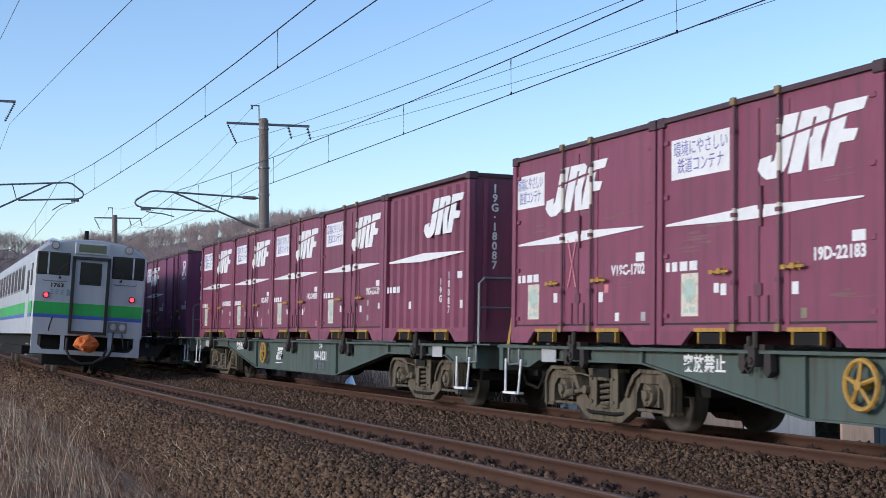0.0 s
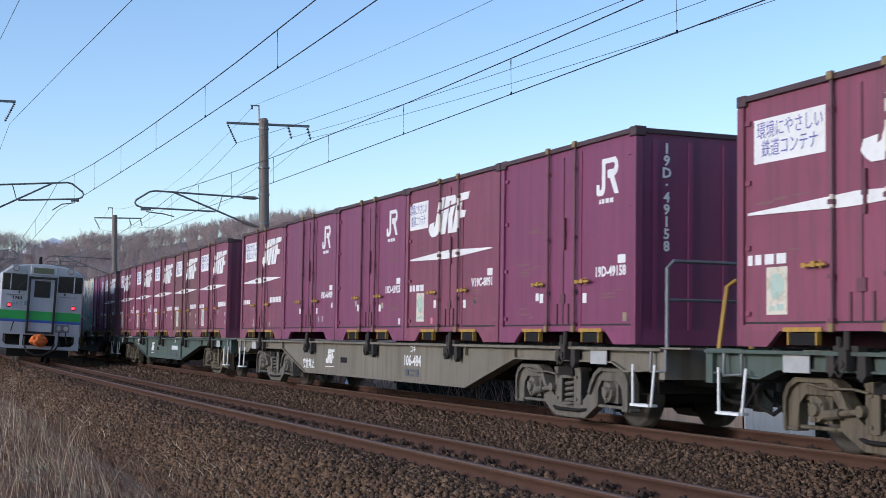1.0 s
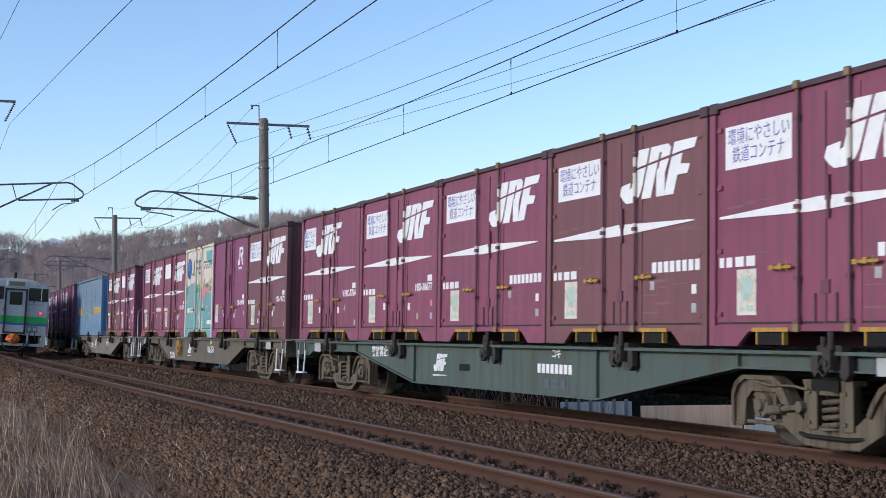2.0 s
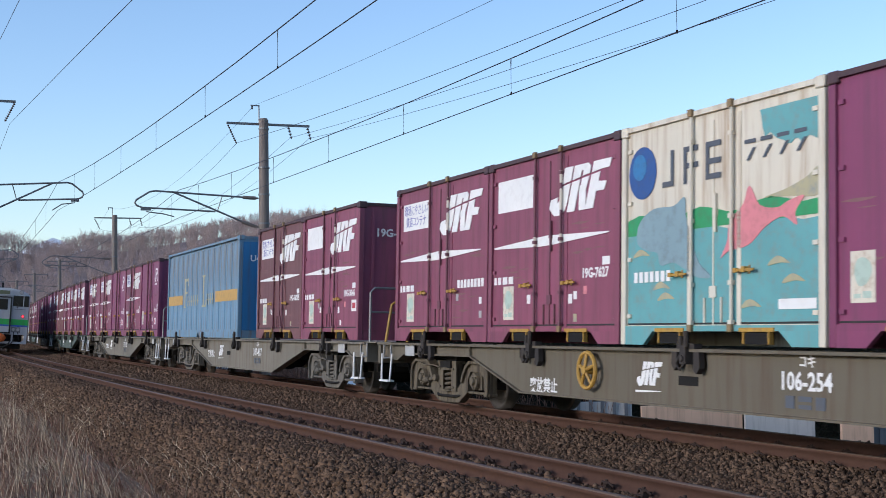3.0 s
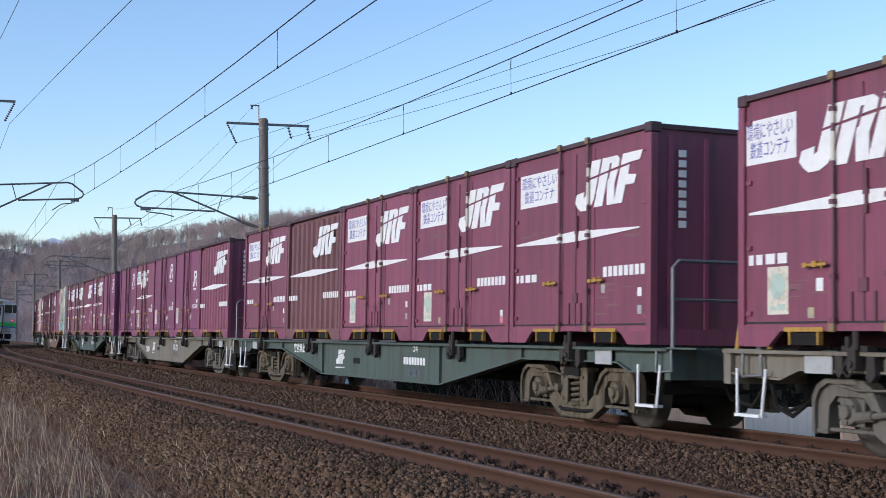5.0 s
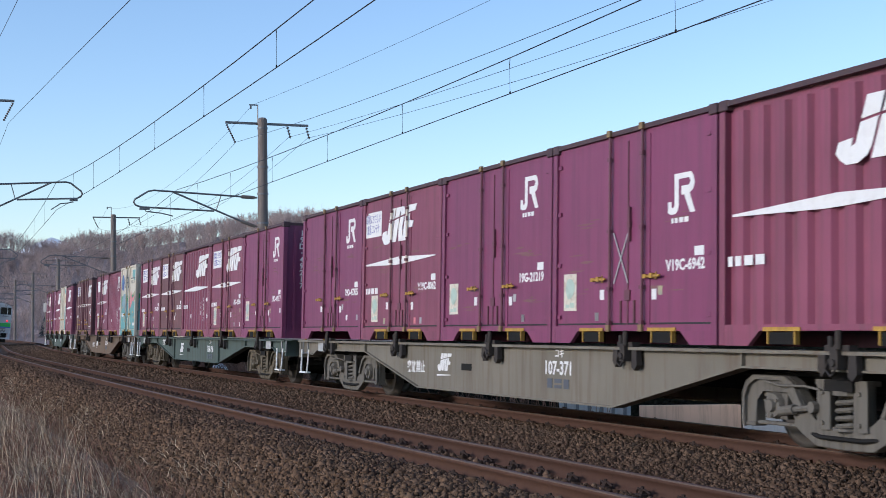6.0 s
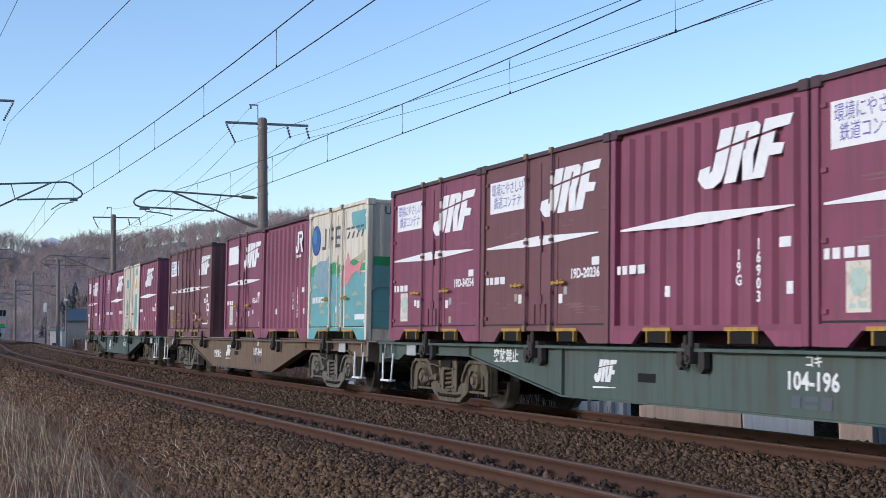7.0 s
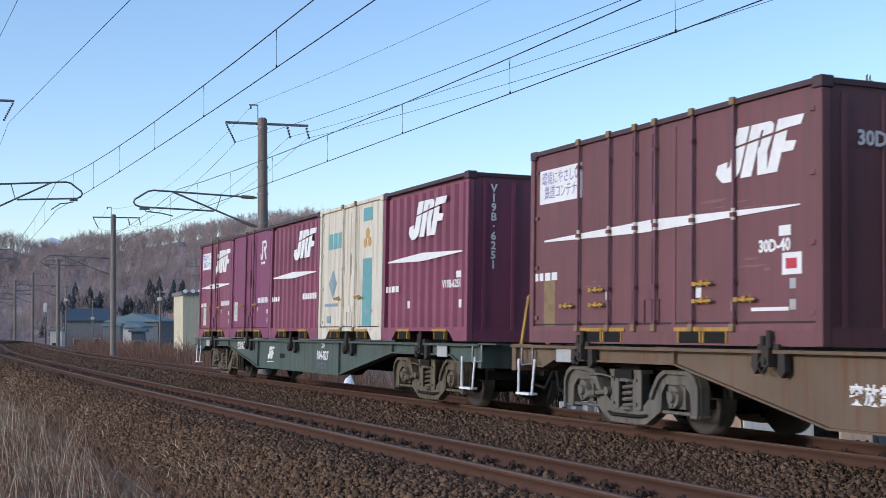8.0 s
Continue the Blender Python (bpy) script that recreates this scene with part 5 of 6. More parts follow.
    for xc in (-7.2, 7.2):
        for sy in (1, -1):
            part("bogie_frame", bbox(xc - 1.5, xc + 1.5, sy * 0.95 - 0.06, sy * 0.95 + 0.06, 0.38, 0.62, 0.02), BLACK_STEEL, root)
    for xc in (-7.2, 7.2):
        for sx in (-1, 1):
            for sy in (-1, 1):
                part("wheel", wheel_mesh(), WHEEL, root, at=Matrix.Translation((xc + sx * 1.05, sy * 0.56, 0.43)) @ Matrix.Rotation(0 if sy > 0 else math.pi, 4, "Z"))
    bm = bmesh.new()
    for z in (0.45, 0.75):
        box(bm, -9.5, -8.6, 1.2, 1.4, z, z + 0.04)
    part("door_step", bm, STEEL, root)
    return root


RAILCAR = build_railcar()
# ---- overhead line: poles, brackets and wires ----
def frame_at(s, lat=0.0, z=0.0):
    p = along(s, lat, z)
    h = float(np.interp(s, SG, HG))
    return Matrix.Translation(p) @ Matrix.Rotation(h + math.pi / 2, 4, "Z")


def insulator(bm, a, b, n=7, r=0.055):
    a, b = Vector(a), Vector(b)
    for i in range(n):
        p = a.lerp(b, (i + 0.3) / n)
        q = a.lerp(b, (i + 0.7) / n)
        cyl(bm, p, q, r, r * 0.5, n=8)
    cyl(bm, a, b, 0.018, n=6)


def pole(s, side, lat, contact, near):
    """A concrete mast beside the line. Its own y points over the track; side is +1 for the far side's masts."""
    m = frame_at(s, lat, 0) if side > 0 else frame_at(s, lat, 0) @ Matrix.Rotation(math.pi, 4, "Z")
    root = thing("catenary_pole", "round brown-grey concrete catenary pole with steel bracket arms", "pole", "poles of the overhead line", m)
    top = 9.5 if near else 8.65
    bm = bmesh.new()
    cyl(bm, (0, 0, -2.6 if side > 0 else -1.0), (0, 0, top - 0.06), 0.215, 0.165, n=18)
    cyl(bm, (0, 0, top - 0.06), (0, 0, top), 0.165, 0.12, n=18)
    part("mast", bm, CONCRETE, root, smooth=False)
    bm = bmesh.new()
    for z in (8.28, 6.9, 5.95, 4.93):
        cyl(bm, (0, 0, z - 0.03), (0, 0, z + 0.03), 0.205 if z < 8 else 0.185, n=18)
    cyl(bm, (0.2, -0.05, 3.0), (0.18, -0.05, 7.0), 0.02, n=6)
    part("clamp_band", bm, STEEL, root)
    up = 0.98 if near else 0.13
    bm = bmesh.new()
    box(bm, 0.16, 0.24, -1.72, 1.28, 8.30 + up, 8.38 + up)
    cyl(bm, (0.2, 0.12, 8.3 + up), (0.2, 0.12, 9.0 + up), 0.025, n=6)
    box(bm, 0.18, 0.22, 0.10, 0.42, 8.98 + up, 9.02 + up)
    box(bm, 0.18, 0.22, 0.34, 0.40, 8.86 + up, 8.98 + up)
    part("cross_arm", bm, STEEL, root, "grey steel cross arm")
    bm = bmesh.new()
    insulator(bm, (0.2, 1.24, 8.28 + up), (0.2, 0.92, 7.62 + up), 9)
    part("insulator", bm, INSULATOR, root)
    for y in (-0.95, -1.65):
        bm = bmesh.new()
        insulator(bm, (0.2, y, 8.28 + up), (0.2, y - 0.12, 7.86 + up), 4, 0.065)
        part("insulator", bm, INSULATOR, root)
    d = contact - 5.12 if near else -0.13
    k = 0.80 if near else 0.985
    bm = bmesh.new()
    tube(bm, [(0, 0.7 * k, 5.97 + d), (0, 3.85 * k, 6.12 + d), (0, 4.05 * k, 6.08 + d), (0, 4.50 * k, 5.80 + d), (0, 4.55 * k, 5.70 + d), (0, 4.48 * k, 5.60 + d), (0, 4.3 * k, 5.54 + d), (0, 1.75 * k, 5.45 + d)], 0.032, 8)
    tube(bm, [(0, 3.2 * k, 6.08 + d), (0, 0.75 * k, 5.10 + d)], 0.032, 8)
    tube(bm, [(0, 1.5 * k, 6.0 + d), (0, 1.68 * k, 5.46 + d)], 0.018)
    part("cantilever", bm, STEEL, root, "tubular steel cantilever bracket")
    bm = bmesh.new()
    cyl(bm, (0, 0.2, 5.95 + d), (0, 0.3, 5.95 + d), 0.03, n=6)
    cyl(bm, (0, 0.3, 5.95 + d), (0, 0.75, 5.97 + d), 0.065, n=10)
    part("insulator", bm, CONCRETE, root, "pale porcelain rod insulator")
    bm = bmesh.new()
    cyl(bm, (0, 0.2, 4.93 + d), (0, 0.3, 4.95 + d), 0.03, n=6)
    cyl(bm, (0, 0.28, 4.94 + d), (0, 0.78, 5.11 + d), 0.06, n=10)
    part("insulator", bm, CONCRETE, root, "pale porcelain rod insulator")
    bm = bmesh.new()
    tube(bm, [(0, 4.1 * k, 5.52 + d), (0, 4.15 * k, 5.40 + d), (0, 4.0 * k, 5.38 + d), (0, 3.6 * k, 5.34 + d), (0, 3.2 * k, contact)], 0.02)
    box(bm, -0.04, 0.04, 4.0 * k, 4.35 * k, 5.44 + d, 5.52 + d)
    part("steady_arm", bm, STEEL, root)
    return root


POLE_S = [-13.0, 42.3, 85.0, 143.0, 178.0, 205.0, 232.0, 260.0]
for s in POLE_S:
    pole(s, 1, -3.0, 5.12, False)
for s in (-10.0, 45.5, 88.0, 131.0, 174.0):
    pole(s, -1, 6.45, 5.53, True)


def wire(name, pts, r, label):
    bm = bmesh.new()
    tube(bm, [along(*p) for p in pts], r, 5)
    ob = new(name, to_mesh(name, bm, WIRE))
    return tagged(ob, label, "wire", "overhead wires")


def span(s0, s1, lat0, lat1, z0, z1, sag, n=12):
    return [(s0 + (s1 - s0) * k / n, lat0 + (lat1 - lat0) * k / n, z0 + (z1 - z0) * k / n - 4 * sag * (k / n) * (1 - k / n)) for k in range(n + 1)]


def run(ss, lat, z, sag, zig=0.0, first=None):
    out = []
    for k, (a, b) in enumerate(zip(ss, ss[1:])):
        za = first if (first is not None and k == 0) else z
        zb = z
        out += span(a, b, lat + zig * (-1) ** k, lat - zig * (-1) ** k, za, zb, sag)[(1 if k else 0):]
    return out


NEAR_S = [-10.0, 45.5, 88.0, 131.0, 174.0, 217.0]
far_contact = run(POLE_S, 0.0, 5.12, 0.09, 0.1, first=4.85)
far_messenger = run(POLE_S, 0.0, 6.03, 0.57, 0.0)
near_contact = run(NEAR_S, 3.7, 5.53, 0.40, 0.0)
near_messenger = run(NEAR_S, 3.7, 6.53, 0.83, 0.0)
wire("contact_wire", far_contact, 0.0085, "thin dark copper contact wire over the far track")
wire("messenger_wire", far_messenger, 0.0095, "thin dark messenger wire sagging above the far track")
wire("contact_wire", near_contact, 0.0085, "thin dark copper contact wire over the near track")
wire("messenger_wire", near_messenger, 0.0095, "thin dark messenger wire sagging above the near track")
for lat, z, zn, r in ((-2.05, 7.75, 6.40, 0.007), (-3.95, 8.0, 6.65, 0.006), (-4.65, 8.0, 6.45, 0.006), (-2.65, 9.1, 7.75, 0.005)):
    wire("feeder_wire", span(4.0, 42.3, lat, lat, zn, z, 0.28) + run(POLE_S[1:], lat, z, 1.2)[1:], r, "thin feeder wire carried on pole arms")
wire("feeder_wire", span(6.0, 45.5, 5.5, 5.36, 5.85, 8.55, 0.10) + run(NEAR_S[1:], 5.45, 8.55, 1.2)[1:], 0.007, "thin feeder wire carried on pole arms")
wire("feeder_wire", span(6.0, 45.5, 6.95, 6.7, 6.75, 9.55, 0.50), 0.006, "thin feeder wire carried on pole arms")


def height_on(pts, s):
    a = np.array(pts)
    return float(np.interp(s, a[:, 0], a[:, 2])), float(np.interp(s, a[:, 0], a[:, 1]))


def dropper(s, low, high):
    (z0, la), (z1, lb) = height_on(low, s), height_on(high, s)
    m = frame_at(s, la, z0)
    ob = thing("dropper", "thin hanger wire clipped between contact and messenger wires", "wire hanger", "hangers of the overhead line", m)
    bm = bmesh.new()
    tube(bm, [(0, 0, 0), (0, 0, z1 - z0 - 0.18), (0.02, 0, z1 - z0)], 0.0035, 5)
    tube(bm, [(0, 0, z1 - z0 - 0.18), (-0.02, 0, z1 - z0)], 0.0045, 5)
    part("hanger", bm, WIRE, ob)
    bm = bbox(-0.012, 0.012, -0.01, 0.01, -0.01, 0.035, 0.003)
    part("clip", bm, BLACK_STEEL, ob)


for k in range(18):
    s = 0.3 + k * 4.87
    if abs(s - 42.3) > 1.5:
        dropper(s, far_contact, far_messenger)
for k in range(16):
    s = 5.2 + k * 5.0
    if abs(s - 45.5) > 1.5:
        dropper(s, near_contact, near_messenger)
# ---- wooded hills, houses behind the line ----
def bare_tree(seed, n_main=12):
    """One leafless tree, 1 high: trunk, limbs and twigs as thin three-sided tapers. Returns vertices and triangles."""
    rng = np.random.RandomState(seed)
    V, Fc = [], []

    def limb(a, b, r0, r1):
        d = b - a
        u = np.cross(d, (0.3, 0.2, 0.93))
        u /= np.linalg.norm(u) + 1e-9
        w = np.cross(d, u)
        w /= np.linalg.norm(w) + 1e-9
        k = len(V)
        for p, r in ((a, r0), (b, r1)):
            for q in range(3):
                V.append(p + r * (math.cos(q * 2.094) * u + math.sin(q * 2.094) * w))
        for q in range(3):
            e = (q + 1) % 3
            Fc.append((k + q, k + e, k + 3 + e))
            Fc.append((k + q, k + 3 + e, k + 3 + q))

    def twig(a, b, r):
        u = np.cross(b - a, rng.normal(size=3))
        u *= r / (np.linalg.norm(u) + 1e-9)
        k = len(V)
        V.extend((a - u, a + u, b))
        Fc.append((k, k + 1, k + 2))

    def grow(a, d, ln, r, depth):
        b = a + d * ln
        limb(a, b, r, r * 0.6)
        for _ in range(3 if depth > 0 else 7):
            nd = d + rng.normal(0, 0.45, 3)
            nd[2] += 0.22
            nd /= np.linalg.norm(nd)
            p = a + d * ln * rng.uniform(0.5, 1.0)
            if depth == 0:
                twig(p, p + nd * ln * rng.uniform(0.4, 0.85), r * 0.7)
            else:
                grow(p, nd, ln * rng.uniform(0.5, 0.75), r * 0.5, depth - 1)

    top = np.array([0, 0, 0.45])
    limb(np.zeros(3), top, 0.012, 0.008)
    for k in range(n_main):
        a = 2 * math.pi * k / n_main + rng.uniform(-0.4, 0.4)
        d = np.array([math.cos(a) * 0.55, math.sin(a) * 0.55, 0.9 + rng.uniform(0, 0.4)])
        grow(np.array([0, 0, rng.uniform(0.02, 0.45)]), d / np.linalg.norm(d), rng.uniform(0.24, 0.34), 0.0065, 1)
    v = np.array(V)
    v[:, 2] /= v[:, 2].max()
    return v, np.array(Fc)


PROTO = [bare_tree(k) for k in range(5)]


def forest(name, spots, label, thick=1.0):
    vs, fs, n = [], [], 0
    rng = np.random.RandomState(len(spots))
    for x, y, z, h in spots:
        v, f = PROTO[rng.randint(len(PROTO))]
        a = rng.uniform(0, 6.28)
        c, s_ = math.cos(a), math.sin(a)
        w = h * rng.uniform(0.75, 1.05)
        vs.append(np.c_[(v[:, 0] * c - v[:, 1] * s_) * w + x, (v[:, 0] * s_ + v[:, 1] * c) * w + y, v[:, 2] * h + z - 0.3])
        fs.append(f + n)
        n += len(v)
    me = mesh_np(name, np.vstack(vs), np.vstack(fs), TWIG)
    return tagged(new(name, me), label, "trees", kind="stuff")


def hill_mesh(name, x0, x1, y0, y1, height, label, step=6.0):
    xs, ys = np.arange(x0, x1 + step, step), np.arange(y0, y1 + step, step)
    v = np.array([(x, y, height(x, y)) for y in ys for x in xs])
    k = len(xs)
    i = np.arange((len(ys) - 1) * k).reshape(-1, k)[:, :-1].ravel()
    me = mesh_np(name, v, np.c_[i, i + 1, i + k + 1, i + k], HILL)
    for p in me.polygons:
        p.use_smooth = True
    return tagged(new(name, me), label, "hill", kind="structure")


def ridge_height(x, y):
    crest = np.interp(x, [-320, -200, -150, -136, -118, -108, -96, -84, -72, -55, -20, 60, 200], [28, 28, 27, 26, 21.5, 25.5, 24.5, 26, 28, 30.5, 31, 29, 22])
    t = min(1.0, max(0.0, (y - 290) / 130.0))
    return -3 + (crest + 3) * (t * t * (3 - 2 * t)) + 1.2 * noise.noise((x * 0.03, y * 0.03, 0.0)) * t


def mound_height(x, y):
    crest = np.interp(x, [-60, -47, -41, -36, -30, -10, 20, 60, 110], [-3, 0, 10.5, 16, 18.7, 18.8, 17, 14, 6])
    t = min(1.0, max(0.0, (y - 215) / 50.0))
    return -3 + (crest + 3) * (t * t * (3 - 2 * t)) + 0.8 * noise.noise((x * 0.05, y * 0.05, 4.0)) * t


hill_mesh("hill_1", -330, 210, 280, 520, ridge_height, "long low hill covered in leafless brown woodland")
hill_mesh("hill_2", -60, 110, 205, 330, mound_height, "rounded wooded hill in leafless winter brown")
_r = random.Random(4)
spots = []
for _ in range(2300):
    x, y = _r.uniform(-165, -25), 292 + 138 * _r.random() ** 0.8
    spots.append((x, y, ridge_height(x, y), _r.uniform(4.5, 7.5)))
forest("woodland", spots, "leafless brown-grey woodland on the long hill")
spots = []
for _ in range(800):
    x, y = _r.uniform(-52, 6), 218 + 52 * _r.random() ** 0.75
    spots.append((x, y, mound_height(x, y), _r.uniform(4.5, 7.0)))
forest("woodland", spots, "leafless grey-brown woodland on the rounded hill")


# a snowy summit far behind
def summit():
    bm = bmesh.new()
    rng = random.Random(9)
    n = 40
    crest = [bm.verts.new((-1400 + 60 * i, 3000, 60 + 140 * math.exp(-((i - 9.1) / 2.6) ** 2) + rng.uniform(0, 8))) for i in range(n)]
    foot = [bm.verts.new((-1400 + 60 * i, 2500, -5)) for i in range(n)]
    back = [bm.verts.new((-1400 + 60 * i, 3400, -5)) for i in range(n)]
    for i in range(n - 1):
        bm.faces.new((foot[i], foot[i + 1], crest[i + 1], crest[i]))
        bm.faces.new((crest[i], crest[i + 1], back[i + 1], back[i]))
    return tagged(new("snowy_summit", to_mesh("snowy_summit", bm, SNOW, True)), "snow-covered mountain far beyond the woods", "mountain", kind="structure")


summit()


def conifer(x, y, z, h, seed):
    rng = random.Random(seed)
    root = thing("conifer", "dark conifer at the foot of the hill, haze mixed into its colour", "tree", "conifers", Matrix.Translation((x, y, z)))
    bm = bmesh.new()
    cyl(bm, (0, 0, 0), (0, 0, h * 0.9), 0.16, 0.03, n=6)
    part("trunk", bm, TWIG, root)
    bm = bmesh.new()
    for k in range(150):
        t = rng.random() ** 0.8
        zz = h * (0.12 + 0.88 * t)
        r = (1 - t) ** 0.8 * h * 0.33 + 0.15
        a = rng.uniform(0, 6.28)
        L = r * rng.uniform(0.7, 1.1)
        d = Vector((math.cos(a), math.sin(a), 0))
        side = Vector((-d.y, d.x, 0)) * (0.22 * L + 0.12)
        c = Vector((0, 0, zz))
        tip = c + d * L + Vector((0, 0, -0.25 * L))
        mid = c + d * L * 0.55 + Vector((0, 0, 0.02))
        vs = [bm.verts.new(p) for p in (c, mid + side, tip, mid - side, mid + Vector((0, 0, 0.2)))]
        for q in ((0, 1, 4), (1, 2, 4), (2, 3, 4), (3, 0, 4)):
            bm.faces.new([vs[j] for j in q])
    part("crown", bm, CONIFER, root)


for k in range(46):
    rr = random.Random(100 + k)
    px, yy = rr.choice([rr.uniform(-92, -82), rr.uniform(-78, -68), rr.uniform(-74, -64)]), rr.uniform(314, 345)
    conifer(px, yy, ridge_height(px, yy) - 0.5, rr.uniform(4.5, 7.5), k)

HOUSE_WALL = paint("house_cream_wall", (0.56, 0.50, 0.35), 0.8, dirt=(0.25, 0.22, 0.18))
HOUSE_GREY = paint("house_grey_wall", (0.16, 0.165, 0.165), 0.8)
ROOF_BLUE = paint("roof_blue_metal", (0.055, 0.085, 0.115), 0.5)
ROOF_GREY = paint("roof_pale_metal", (0.13, 0.20, 0.22), 0.5)
TAN = paint("tan_panel_wall", (0.62, 0.41, 0.27), 0.8)
PALE = paint("pale_panel_wall", (0.52, 0.49, 0.44), 0.8)
GLASS_H = paint("house_window_glass", (0.03, 0.04, 0.05), 0.1, bump=0)


def house(x, y, w, d, wall_h, roof_h, wall, roof, label, turn=0.0, flat=False, base=-2.4):
    root = thing("house", label, "house", "houses beside the line", pose(x, y, base, 0, 0, turn))
    part("wall", bbox(-w / 2, w / 2, -d / 2, d / 2, 0, wall_h), wall, root)
    bm = bmesh.new()
    if flat:
        box(bm, -w / 2 - 0.15, w / 2 + 0.15, -d / 2 - 0.15, d / 2 + 0.15, wall_h, wall_h + 0.3)
    else:
        prism(bm, [(-d / 2 - 0.4, wall_h - 0.05), (d / 2 + 0.4, wall_h - 0.05), (d / 2 + 0.4, wall_h + 0.12), (0, wall_h + roof_h), (-d / 2 - 0.4, wall_h + 0.12)], -w / 2 - 0.4, w / 2 + 0.4, axis="x")
    part("roof", bm, roof, root)
    nw = max(1, int(w / 2.6))
    for fl in range(max(1, int(wall_h / 2.7))):
        for k in range(nw):
            cx = -w / 2 + (k + 0.5) * w / nw
            z = 1.0 + fl * 2.7
            wd = part("window", bbox(cx - 0.55, cx + 0.55, -d / 2 - 0.05, -d / 2 + 0.02, z, z + 1.1), PALE, root)
            part("pane", bbox(cx - 0.48, cx + 0.48, -d / 2 - 0.06, -d / 2 - 0.045, z + 0.07, z + 1.03), GLASS_H, wd)
    return root


cream_house = house(-19.6, 121, 7.6, 5, 6.5, 1.0, HOUSE_WALL, HOUSE_GREY, "cream two-storey house with white scalloped parapet", 20, True)
for k in range(12):
    bm = bmesh.new()
    cyl(bm, (-3.6 + k * 0.65, -2.75, 6.84), (-3.6 + k * 0.65, -2.2, 6.84), 0.17, n=12)
    part("roof_tile", bm, SNOW, cream_house, "white rounded roof edge")
bm = bmesh.new()
cyl(bm, (-2.6, -1.5, 6.5), (-2.6, -1.5, 9.4), 0.035, n=6)
for k, z in enumerate((8.2, 9.0, 9.3)):
    tube(bm, [(-3.5 + k * 0.3, -1.5, z), (-1.7 - k * 0.3, -1.5, z + 0.05)], 0.025, 5)
part("aerial", bm, STEEL, cream_house, "thin rooftop television aerial")
house(-60.2, 232, 6.5, 6, 5.1, 2.1, HOUSE_GREY, ROOF_BLUE, "grey house with steep dark blue metal roof", 10)
house(-45.0, 204, 8, 7.6, 4.7, 1.2, HOUSE_GREY, ROOF_GREY, "wide low hall with shallow pale blue roof", 84)
house(-43.9, 192, 6, 4.8, 3.9, 0.9, PALE, ROOF_GREY, "low pale house with blue-grey metal roof", 86)
house(-40.3, 181, 1.6, 2, 3.3, 0.3, ROOF_BLUE, ROOF_BLUE, "small blue shed beside the line", 5)
house(-36.2, 150, 1.9, 1.2, 4.0, 0.2, HOUSE_GREY, ROOF_GREY, "narrow white equipment cabin beside the pole", 0, True)
house(-47.9, 170, 1.5, 1.5, 3.5, 0.2, PALE, ROOF_GREY, "small white cabin beside the track", 0, True)
house(-56.0, 240, 6, 6, 4.4, 1.2, PALE, ROOF_GREY, "distant pale house with grey roof", 0)


def low_wall(name, x0, x1, y, z0, z1, material, label, posts=0):
    root = thing(name, label, "wall", kind="structure")
    part("panel", bbox(x0, x1, y, y + 0.25, z0, z1, 0.02), material, root)
    for k in range(posts):
        x = x0 + (k + 0.5) * (x1 - x0) / posts
        part("post", bbox(x - 0.06, x + 0.06, y - 0.08, y, z0, z1 + 0.1), STEEL, root)


low_wall("wall_tan", 7.2, 10.9, 50.2, -3.9, -1.75, TAN, "tan panelled wall of a building below the bank")
low_wall("wall_grey", 10.95, 13.5, 50.0, -3.9, -1.85, PALE, "pale grey wall beside the tan building")
low_wall("wall_pale", 4.4, 7.1, 52.0, -3.9, -1.68, PALE, "pale fence panels with steel posts below the bank", 6)
low_wall("wall_tan_2", 13.6, 14.7, 47.0, -3.9, -2.15, TAN, "narrow tan wall end beside grey shutters")
low_wall("wall_slats", 14.8, 20.0, 47.5, -3.9, -2.2, HOUSE_GREY, "grey shuttered wall below the bank", 9)

# an added evergreen hedge behind those walls, near-black to give the dark under the wagons
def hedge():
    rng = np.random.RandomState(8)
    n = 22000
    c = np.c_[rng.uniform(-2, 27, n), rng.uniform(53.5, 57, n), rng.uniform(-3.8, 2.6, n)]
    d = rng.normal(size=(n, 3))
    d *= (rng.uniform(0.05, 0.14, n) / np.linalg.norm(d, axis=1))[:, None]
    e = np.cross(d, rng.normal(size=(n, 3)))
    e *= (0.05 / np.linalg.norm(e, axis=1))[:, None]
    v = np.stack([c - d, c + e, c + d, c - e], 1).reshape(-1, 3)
    me = mesh_np("hedge", v, np.arange(n * 4).reshape(n, 4), HEDGE_DARK)
    return tagged(new("hedge", me), "dense near-black evergreen hedge added to fill the dark below the bank", "hedge", kind="stuff")


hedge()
# added box in the same near-black closes the gaps between leaves
tagged(new("bank_wall", to_mesh("bank_wall", bbox(-2, 27, 57.0, 57.6, -3.9, 2.4), HEDGE_DARK)), "near-black backing box added behind the hedge", "wall", kind="structure")

# mast on the skyline
mast = thing("radio_mast", "slender grey lattice radio mast on the skyline", "mast", "", pose(47.5, 150, -2.5))
bm = bmesh.new()
for q in range(3):
    a = q * 2.094
    tube(bm, [(0.9 * math.cos(a), 0.9 * math.sin(a), 0), (0.25 * math.cos(a), 0.25 * math.sin(a), 31.0)], 0.06, 5)
for k in range(20):
    z0, z1 = k * 1.55, (k + 1) * 1.55
    for q in range(3):
        a, b = q * 2.094, (q + 1) * 2.094
        ra, rb = 0.9 - 0.65 * z0 / 31, 0.9 - 0.65 * z1 / 31
        tube(bm, [(ra * math.cos(a), ra * math.sin(a), z0), (rb * math.cos(b), rb * math.sin(b), z1)], 0.03, 4)
part("lattice", bm, STEEL, mast)
bm = bmesh.new()
